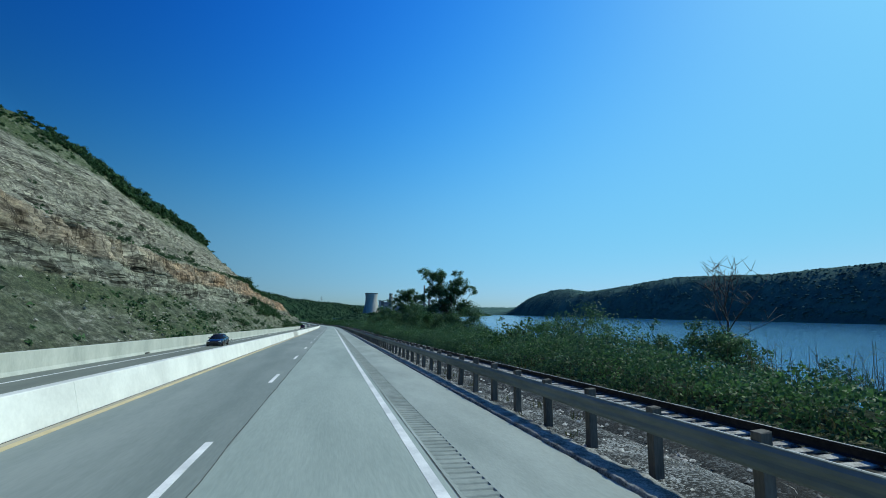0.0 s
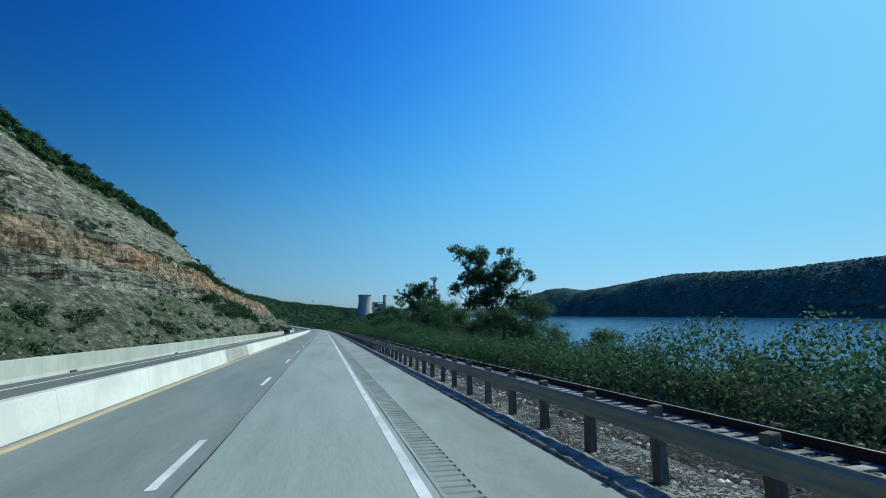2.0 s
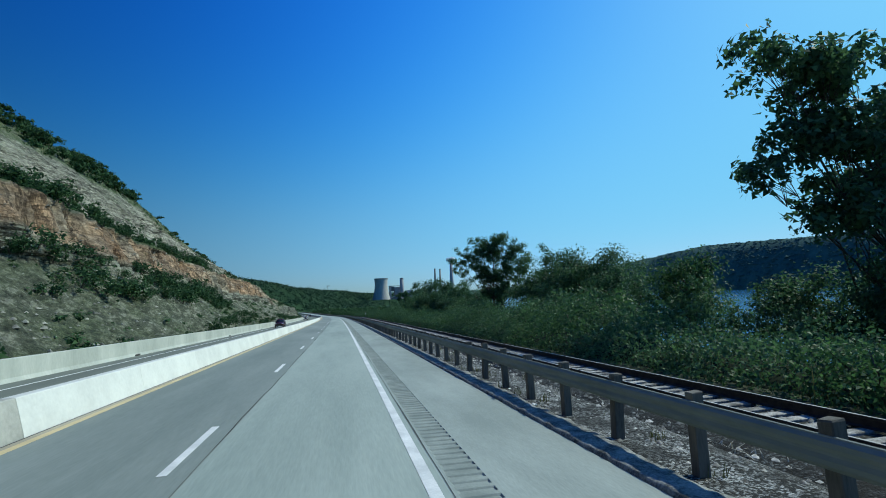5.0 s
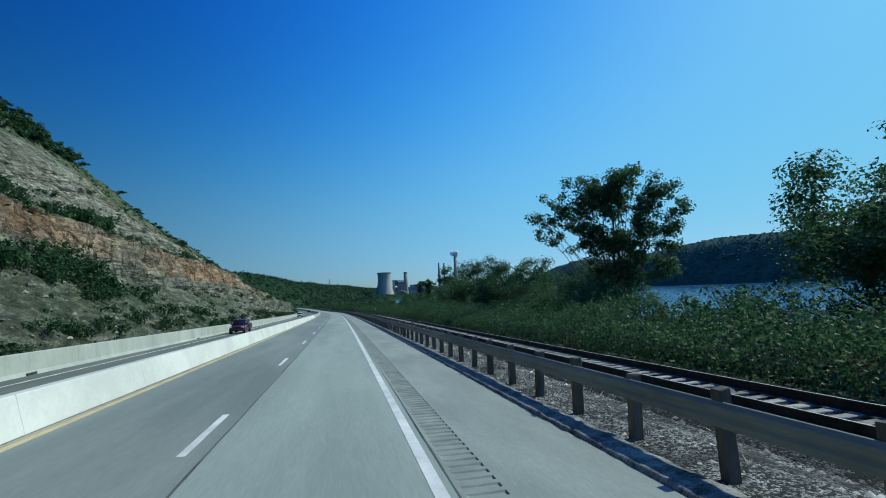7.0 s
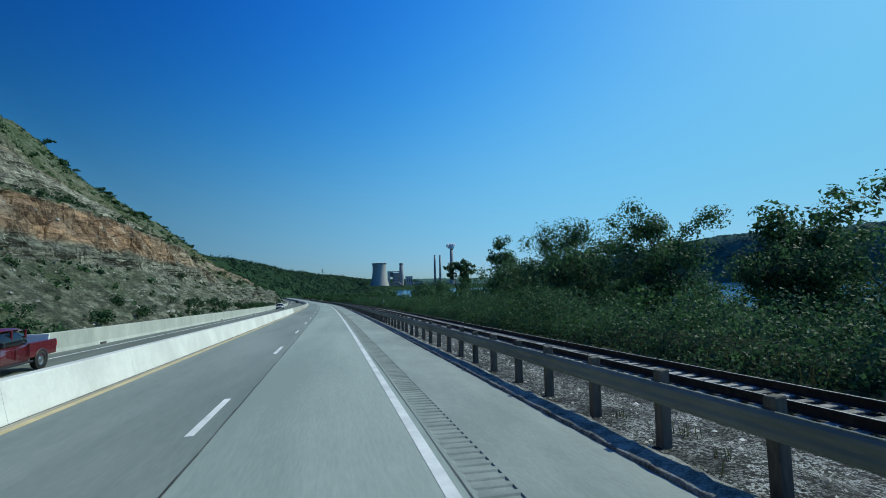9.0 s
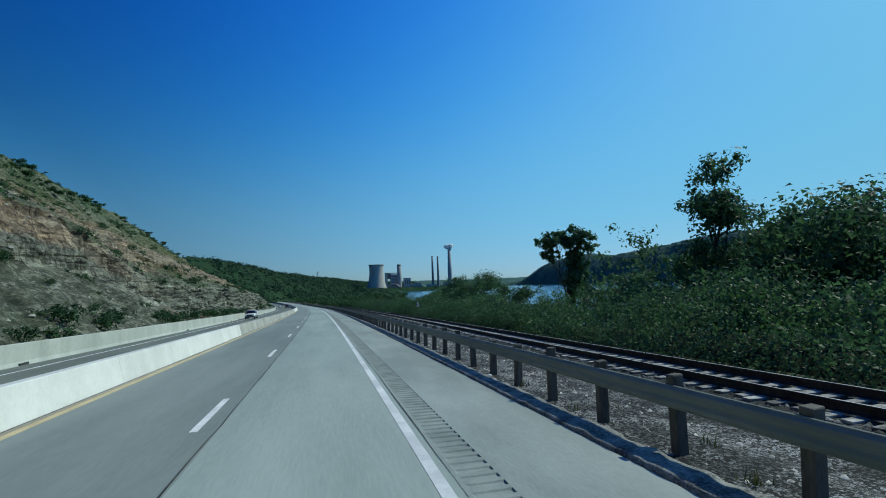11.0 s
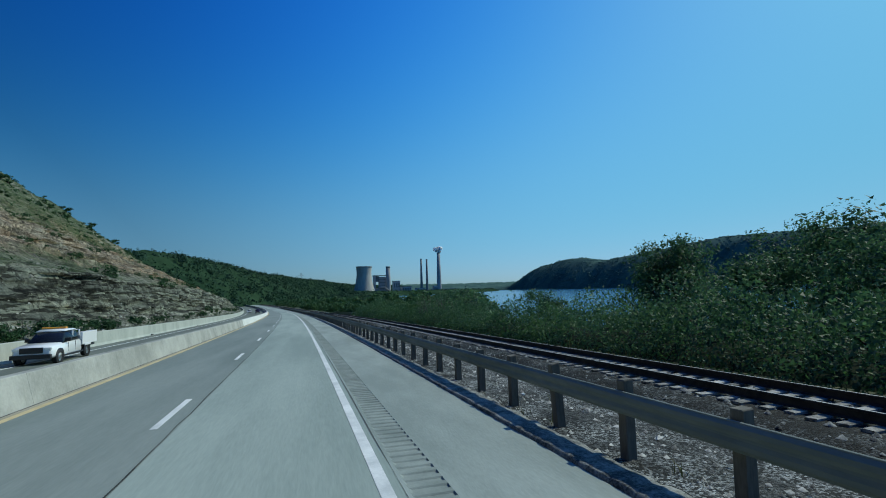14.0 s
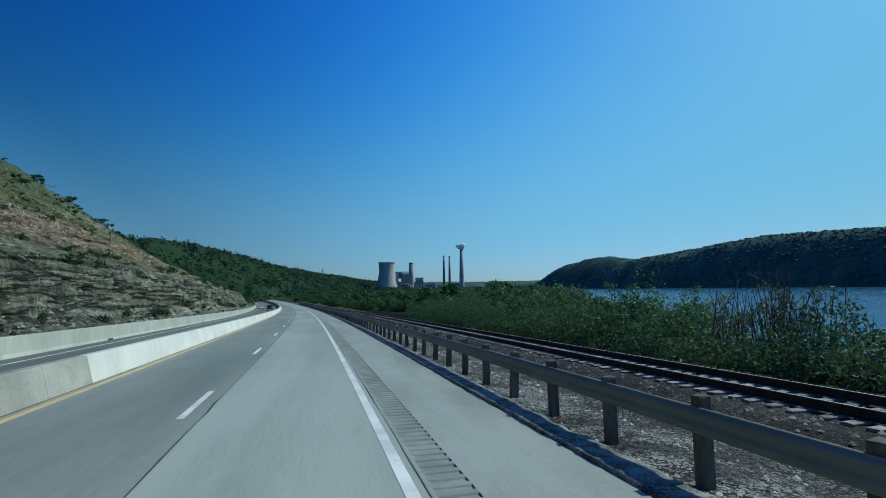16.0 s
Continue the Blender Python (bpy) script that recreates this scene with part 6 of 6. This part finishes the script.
def stalks(name, places, height, label, seed, thick=1.0, mat=M_REED):
    rr = np.random.default_rng(seed)
    v, f = [], []
    for p in places:
        p = Vector(p)
        h = height * (0.5 + 0.7 * rr.random())
        top = p + Vector((rr.normal() * 0.14 * h, rr.normal() * 0.14 * h, h))
        tube(v, f, [p, p.lerp(top, 0.5) + Vector(rr.normal(size=3)) * 0.06, top], [0.022 * thick, 0.016 * thick, 0.005 * thick], 3)
        for j in range(3):
            a = p.lerp(top, 0.35 + 0.5 * rr.random())
            tube(v, f, [a, a + Vector((rr.normal() * 0.3, rr.normal() * 0.3, 0.3 + 0.4 * rr.random()))], [0.012 * thick, 0.004 * thick], 3)
    return put(name, mesh_of(name, v, f, mat), label=label, category="stalks", kind="stuff")


stalks("bare_stalks", [rp(q, w, bank_z(q, w)) for q, w in zip(398.6 + 4.4 * r.random(90), 19.5 + 5.5 * r.random(90))], 3.6, "bare dark stalks standing by the water", 61, 1.7, M_DEADWOOD)
stalks("bare_stalks", [rp(q, w, bank_z(q, w)) for q, w in zip(0 + 20 * r.random(170), 22 + 8 * r.random(170))], 2.7, "bare brown stalks beside the bushes", 62)
stalks("bare_stalks", [rp(q, w, bank_z(q, w)) for q, w in zip(309 + 10 * r.random(60), 26 + 6 * r.random(60))], 3.6, "bare brown stalks by the water", 63)

# ------------------------------------------------------------ scrub and trees on the rock cut
st, tt, P, T2, veg = HILL
r = np.random.default_rng(70)
ii = r.integers(0, len(st), 60000)
jj = r.integers(0, len(tt), 60000)
w = np.clip(veg[ii, jj] - 0.35, 0, 1) * np.where(T2[ii, jj] < 2, 1.2, 1.0) * (T2[ii, jj] > 0.45)
keep = r.random(60000) < w * 0.75
c = P[ii[keep], jj[keep]]
rad = (0.18 + 0.75 * r.random(len(c)) ** 3) * np.where(T2[ii, jj][keep] > 3.9, 1.3, 1.0)
c = c + np.array([0, 0, 0.3]) * rad[:, None]
put("hill_scrub", blades_mesh("hill_scrub", leaves(c, rad, 105000, 0.24, r, 0.7), M_LEAF_HILL), label="dark green scrub scattered over the rock cut", category="scrub", kind="stuff")
HILL_TREE = tree("hill_tree", 81, 3.8, 3.2, 460, 0.46, M_LEAF_HILL, "dark tree on the crest of the rock cut", 0.36, 2, 0.03)
tagged(HILL_TREE, group="trees on the crest")
HILL_BUSH = bush("hill_bush", 82, 2.3, 4.4, 380, 0.26, M_LEAF_HILL, "dark bush on a ledge of the rock cut", 8)
tagged(HILL_BUSH, group="bushes on the rock cut")
first = {}


def on_hill(model, s, tcol, scale):
    i = int(np.argmin(np.abs(st - s)))
    j = int(np.argmin(np.abs(tt - tcol)))
    m = pose(*P[i, j], 0, 0, r.random() * 360)
    if model not in first:
        first[model] = 1
        model.matrix_basis = m @ Matrix.Diagonal((scale, scale, scale, 1))
        return
    copy_thing(model, m).scale = (scale, scale, scale)


for k in range(230):    # a close fringe along the crest, thinner where the cut gets lower
    q = 120 + 225 * (k + 2 * r.random()) / 230
    on_hill(HILL_TREE, q, 5.55 + 0.55 * r.random() ** 0.8, (0.55 + 0.55 * r.random()) * float(np.interp(q, [150, 200], [0.45, 1])))
for k in range(70):
    q = 335 + 330 * (k + 2 * r.random()) / 70
    on_hill(HILL_TREE, q, 5.2 + 0.9 * r.random() ** 0.7, 0.25 + 0.6 * r.random() ** 2)
for k in range(75):
    on_hill(HILL_BUSH, 60 + 520 * (k + 4 * r.random()) / 75, 3.0 + 1.0 * r.random(), 0.2 + 0.6 * r.random() ** 2)
for k in range(90):
    on_hill(HILL_BUSH, 60 + 520 * (k + 3 * r.random()) / 90, 1.1 + 0.85 * r.random(), 0.15 + 0.55 * r.random() ** 2)
for k in range(40):
    on_hill(HILL_BUSH, 60 + 460 * (k + 3 * r.random()) / 40, 4.0 + 1.2 * r.random(), 0.2 + 0.5 * r.random() ** 2)
for k in range(55):     # thickets on the scree and on the ledge above the red band
    on_hill(HILL_BUSH, 165 + 62 * r.random(), 1.5 + 0.7 * r.random(), 0.4 + 0.55 * r.random())
for k in range(45):
    on_hill(HILL_BUSH, 165 + 80 * r.random(), 3.0 + 0.45 * r.random(), 0.35 + 0.6 * r.random())
for k in range(60):     # denser growth at the foot
    on_hill(HILL_BUSH, 190 + 220 * (k + 3 * r.random()) / 60, 1.0 + 0.35 * r.random() ** 2, 0.3 + 0.5 * r.random() ** 1.5)

pick = r.random(60000) < np.where(T2[ii, jj] < 2, 0.75, np.where(T2[ii, jj] < 4.8, 0.14, 0.0)) * (T2[ii, jj] > 0.5)
bp_ = P[ii[pick], jj[pick]]
nb = len(bp_)
M_BOULDER = surface("grey_boulder", (0.13, 0.135, 0.115), (0.38, 0.375, 0.32), 1.5, 0.95, 6, 0.6, island=0.4)
oc = np.array([(1, 0.2, 0), (0.1, 1, 0), (-1, 0, 0), (0, -1, 0.1), (0.15, 0, 0.8), (0.5, 0.6, 0.5)], float)
sz = 0.06 + 0.24 * r.random(nb) ** 4
V = oc[None] * (0.7 + 0.6 * r.random((nb, 6, 1))) * sz[:, None, None]
t = r.random(nb) * 6.28
V = np.stack([V[..., 0] * np.cos(t)[:, None] - V[..., 1] * np.sin(t)[:, None], V[..., 0] * np.sin(t)[:, None] + V[..., 1] * np.cos(t)[:, None], V[..., 2]], -1) + bp_[:, None]
F = np.array([(0, 5, 4), (5, 1, 4), (1, 2, 4), (2, 3, 4), (3, 0, 4), (0, 1, 5)])
put("boulders", mesh_of("boulders", V.reshape(-1, 3), (np.arange(nb)[:, None, None] * 6 + F[None]).reshape(-1, 3), M_BOULDER), label="broken grey boulders scattered on the scree", category="boulders", kind="stuff")

# ------------------------------------------------------------ vehicles on the far carriageway
M_TYRE = plain("tyre_rubber", (0.018, 0.018, 0.019), 0.85)
M_RIM = plain("wheel_metal", (0.45, 0.46, 0.47), 0.3, 0.9)
M_GLASS = plain("dark_glass", (0.012, 0.015, 0.018), 0.06)
M_TRIM = plain("black_trim", (0.02, 0.02, 0.021), 0.5)
M_LAMP = plain("headlamp_glass", (0.75, 0.77, 0.78), 0.1, 0.3)
M_AMBER = plain("amber_lens", (0.75, 0.33, 0.05), 0.25)
M_TAIL = plain("red_lens", (0.35, 0.02, 0.02), 0.2)
M_CARBLACK = plain("black_car_paint", (0.008, 0.010, 0.020), 0.22, 0.0, 0.8)
M_CARRED = plain("dark_red_car_paint", (0.10, 0.007, 0.011), 0.25, 0.0, 0.8)
M_CARWHITE = plain("white_car_paint", (0.78, 0.79, 0.79), 0.3, 0.0, 0.5)


def loft(sections, material, parent, name, label=""):
    """Rounded sections (y, half width below, half width above, z0, z1) joined nose to tail."""
    bm = bmesh.new()
    rings = []
    for y, wb, wt, z0, z1 in sections:
        r = min(0.12, (z1 - z0) * 0.3)
        pts = [(-wb + r * 0.6, z0), (wb - r * 0.6, z0), (wb, z0 + r), (wb + 0.3 * (wt - wb), z0 + 0.55 * (z1 - z0)), (wt, z1 - r), (wt - r, z1),
               (0, z1 + 0.015), (-wt + r, z1), (-wt, z1 - r), (-wb - 0.3 * (wt - wb), z0 + 0.55 * (z1 - z0)), (-wb, z0 + r)]
        rings.append([bm.verts.new((x, y, z)) for x, z in pts])
    n = len(rings[0])
    for a, b2 in zip(rings, rings[1:]):
        for k in range(n):
            f = bm.faces.new((a[k], b2[k], b2[(k + 1) % n], a[(k + 1) % n]))
            f.smooth = True
    bm.faces.new(rings[0])
    bm.faces.new(rings[-1][::-1])
    bmesh.ops.recalc_face_normals(bm, faces=bm.faces)
    return part(name, bm, material, parent, label)


def wheel(x, y, radius, width, root):
    w = new("wheel")
    w.parent = root
    w.matrix_basis = pose(x, y, radius, 0, 90, 0)
    part("tyre", lathe([(radius * 0.62, -width / 2), (radius * 0.94, -width / 2), (radius, -width / 2 + 0.03), (radius, width / 2 - 0.03), (radius * 0.94, width / 2), (radius * 0.62, width / 2)], 24), M_TYRE, w, "black tyre")
    part("rim", lathe([(0.0, width / 2 - 0.05), (radius * 0.2, width / 2 - 0.03), (radius * 0.25, width / 2 - 0.07), (radius * 0.55, width / 2 - 0.06), (radius * 0.64, width / 2 - 0.01), (radius * 0.64, -width / 2 + 0.01), (0, -width / 2 + 0.06)], 20), M_RIM, w, "bright wheel rim")
    return w


def slab(name, x0, x1, y0, y1, z0, z1, mat, root, label="", bevel=0.02):
    return part(name, box(bmesh.new(), x0, x1, y0, y1, z0, z1, bevel), mat, root, label)


def sedan(paint, label):
    root = tagged(new("car"), label, "car")
    loft([(-2.36, 0.66, 0.60, 0.26, 0.60), (-2.2, 0.84, 0.78, 0.20, 0.70), (-1.6, 0.90, 0.84, 0.18, 0.80), (-0.9, 0.91, 0.86, 0.18, 0.90), (0.4, 0.92, 0.87, 0.18, 0.94),
          (1.5, 0.91, 0.86, 0.20, 0.98), (2.15, 0.86, 0.80, 0.24, 0.99), (2.4, 0.74, 0.70, 0.34, 0.90)], paint, root, "body")
    loft([(-0.98, 0.80, 0.76, 0.86, 0.90), (-0.25, 0.82, 0.62, 0.86, 1.34), (0.9, 0.82, 0.62, 0.86, 1.36), (1.75, 0.80, 0.70, 0.9, 1.0)], M_GLASS, root, "glazing", "dark glass")
    loft([(-0.34, 0.61, 0.56, 1.30, 1.345), (0.0, 0.63, 0.57, 1.31, 1.40), (0.7, 0.63, 0.57, 1.31, 1.41), (1.2, 0.62, 0.56, 1.22, 1.30)], paint, root, "roof")
    for sx in (-1, 1):
        for y in (-0.62, 0.32, 1.12):
            slab("door_gap", sx * 0.905 - 0.012, sx * 0.905 + 0.012, y, y + 0.012, 0.34, 0.88, M_TRIM, root, "dark door gap", 0.001)
        for y in (-1.42, 1.38):
            bm = lathe([(0.335, -0.03), (0.385, -0.03), (0.385, 0.03), (0.335, 0.03)], 24)
            bm.transform(pose(sx * 0.895, y, 0.33, 0, 90, 0))
            part("wheel_arch", bm, M_TRIM, root, "dark wheel arch")
    for sx in (-1, 1):
        slab("pillar", sx * 0.70 - 0.03, sx * 0.70 + 0.03, 0.28, 0.36, 0.9, 1.36, paint, root)
        slab("headlight", sx * 0.62 - 0.16, sx * 0.62 + 0.16, -2.33, -2.20, 0.56, 0.66, M_LAMP, root, "bright headlight")
        slab("taillight", sx * 0.62 - 0.16, sx * 0.62 + 0.16, 2.33, 2.42, 0.68, 0.80, M_TAIL, root, "red tail lamp")
        slab("mirror", sx * 0.88 - 0.11, sx * 0.88 + 0.11, -0.66, -0.54, 0.90, 1.02, paint, root)
        for y in (-1.42, 1.38):
            wheel(sx * 0.84, y, 0.33, 0.21, root)
    slab("grille", -0.5, 0.5, -2.40, -2.34, 0.30, 0.50, M_TRIM, root, "black grille")
    slab("bumper", -0.78, 0.78, -2.41, -2.22, 0.22, 0.30, M_TRIM, root, "black lower bumper")
    return root


def pickup(paint, label, work=False):
    root = tagged(new("pickup_truck"), label, "truck")
    loft([(-2.85, 0.82, 0.78, 0.48, 0.98), (-2.7, 0.96, 0.90, 0.42, 1.08), (-2.0, 0.99, 0.93, 0.40, 1.14), (-1.3, 1.0, 0.94, 0.40, 1.18), (0.85, 1.0, 0.95, 0.40, 1.20)], paint, root, "body")
    loft([(-1.42, 0.90, 0.86, 1.12, 1.18), (-0.75, 0.92, 0.74, 1.12, 1.80), (0.5, 0.92, 0.74, 1.12, 1.82), (0.85, 0.92, 0.76, 1.14, 1.72)], M_GLASS, root, "glazing", "dark glass")
    loft([(-0.80, 0.76, 0.70, 1.78, 1.82), (-0.4, 0.77, 0.72, 1.80, 1.90), (0.4, 0.77, 0.72, 1.80, 1.90), (0.86, 0.76, 0.70, 1.74, 1.82)], paint, root, "roof")
    for sx in (-1, 1):
        for y in (-0.12, 0.80):
            slab("pillar", sx * 0.84 - 0.04, sx * 0.84 + 0.04, y, y + 0.09, 1.18, 1.80, paint, root)
        slab("headlight", sx * 0.74 - 0.17, sx * 0.74 + 0.17, -2.86, -2.70, 0.86, 1.02, M_LAMP, root, "bright headlight")
        for y in (-1.95, 1.75):
            bm = lathe([(0.405, -0.03), (0.475, -0.03), (0.475, 0.03), (0.405, 0.03)], 24)
            bm.transform(pose(sx * 0.985, y, 0.42, 0, 90, 0))
            part("wheel_arch", bm, M_TRIM, root, "dark wheel arch")
        for y in (-0.95, 0.0, 0.82):
            slab("door_gap", sx * 0.985 - 0.012, sx * 0.985 + 0.012, y, y + 0.014, 0.55, 1.14, M_TRIM, root, "dark door gap", 0.001)
        slab("sill", sx * 0.97 - 0.03, sx * 0.97 + 0.03, -1.4, 1.2, 0.36, 0.46, M_TRIM, root, "black sill")
        slab("mirror", sx * 1.02 - 0.13, sx * 1.02 + 0.13, -1.05, -0.93, 1.20, 1.42, M_TRIM, root)
        for y in (-1.95, 1.75):
            wheel(sx * 0.88, y, 0.40, 0.27, root)
    slab("grille", -0.55, 0.55, -2.90, -2.80, 0.72, 1.04, M_TRIM, root, "black grille")
    slab("bumper", -0.95, 0.95, -2.98, -2.78, 0.42, 0.66, M_TRIM, root, "black front bumper")
    if not work:
        slab("bed_floor", -0.96, 0.96, 0.88, 2.85, 0.55, 0.70, M_TRIM, root)
        for sx in (-1, 1):
            slab("bed_side", sx * 0.95 - 0.05, sx * 0.95 + 0.05, 0.88, 2.9, 0.55, 1.20, paint, root)
            slab("taillight", sx * 0.95 - 0.05, sx * 0.95 + 0.05, 2.9, 2.95, 0.85, 1.12, M_TAIL, root, "red tail lamp")
        slab("tailgate", -0.9, 0.9, 2.83, 2.91, 0.6, 1.18, paint, root)
    else:
        slab("bed_floor", -0.9, 0.9, 0.9, 3.2, 0.62, 0.75, M_TRIM, root)
        for sx in (-1, 1):
            slab("tool_box", sx * 0.80 - 0.22, sx * 0.80 + 0.22, 0.95, 3.2, 0.80, 1.58, M_CARWHITE, root, "white tool box")
            slab("wheel_arch", sx * 1.0 - 0.04, sx * 1.0 + 0.04, 1.3, 2.2, 0.70, 0.86, M_CARWHITE, root)
        slab("light_bar", -0.62, 0.62, -0.40, -0.16, 1.93, 2.03, M_AMBER, root, "amber light bar")
    return root


c = sedan(M_CARBLACK, "black saloon car on the far carriageway")
c.matrix_basis = at(62.5, -11.45, -0.52)
c = pickup(M_CARRED, "dark red pickup truck on the far carriageway")
c.matrix_basis = at(239.0, -11.2, -0.515)
bm = box(bmesh.new(), -0.8, 0.8, -0.04, 0.04, 0, 0.75, 0.015)
me = bpy.data.meshes.new("white_board")
bm.to_mesh(me)
bm.free()
me.materials.append(M_CARWHITE)
put("white_board", me, label="white board standing in the pickup bed", category="board", m=at(239.0, -11.2, -0.515) @ pose(0, 2.55, 0.70, -14))
w = pickup(M_CARWHITE, "white service pickup with tool boxes and an amber light bar", True)
w.matrix_basis = at(371.5, -11.6, -0.52)
c = sedan(M_CARWHITE, "white car far down the oncoming carriageway")
c.matrix_basis = at(596, -11.3, -0.52)
c = pickup(M_CARRED, "red truck far down the oncoming carriageway")
c.matrix_basis = at(566, -7.6, -0.47)

# ------------------------------------------------------------ litter
rng = np.random.default_rng(90)
M_BAG = plain("white_plastic", (0.75, 0.75, 0.73), 0.5)


def litter(s, u, z, size, label, mat):
    bm = bmesh.new()
    bmesh.ops.create_icosphere(bm, subdivisions=2, radius=size)
    for v in bm.verts:
        v.co = v.co * (0.7 + 0.5 * rng.random())
        v.co.z *= 0.55
    me = bpy.data.meshes.new("litter")
    bm.to_mesh(me)
    bm.free()
    me.materials.append(mat)
    return put("litter", me, label=label, category="litter", m=at(s, u, z))


litter(241.5, 7.55, -0.08, 0.16, "crumpled white plastic bag under the guard rail", M_BAG)
for k in range(34):
    s = -2 + 420 * rng.random()
    litter(s, 6.9 + 1.5 * rng.random(), -0.12, 0.035 + 0.04 * rng.random(), "small scrap of white litter on the gravel", M_BAG)

# ------------------------------------------------------------ railway milepost
mile = tagged(new("milepost"), "white railway milepost plate on a dark post", "milepost")
mile.matrix_basis = at(328.0, 15.2, -0.5)
part("post", box(bmesh.new(), -0.04, 0.04, 0.0, 0.06, -0.4, 2.25, 0.008), M_POST, mile, "dark wooden post")
plate = part("plate", box(bmesh.new(), -0.135, 0.135, -0.022, -0.004, 1.6, 2.2, 0.006), M_CARWHITE, mile, "white plate")
for z in (1.66, 1.84, 2.02):
    part("mark", box(bmesh.new(), -0.06, 0.06, -0.027, -0.0225, z, z + 0.12), M_TRIM, plate, "black mark")
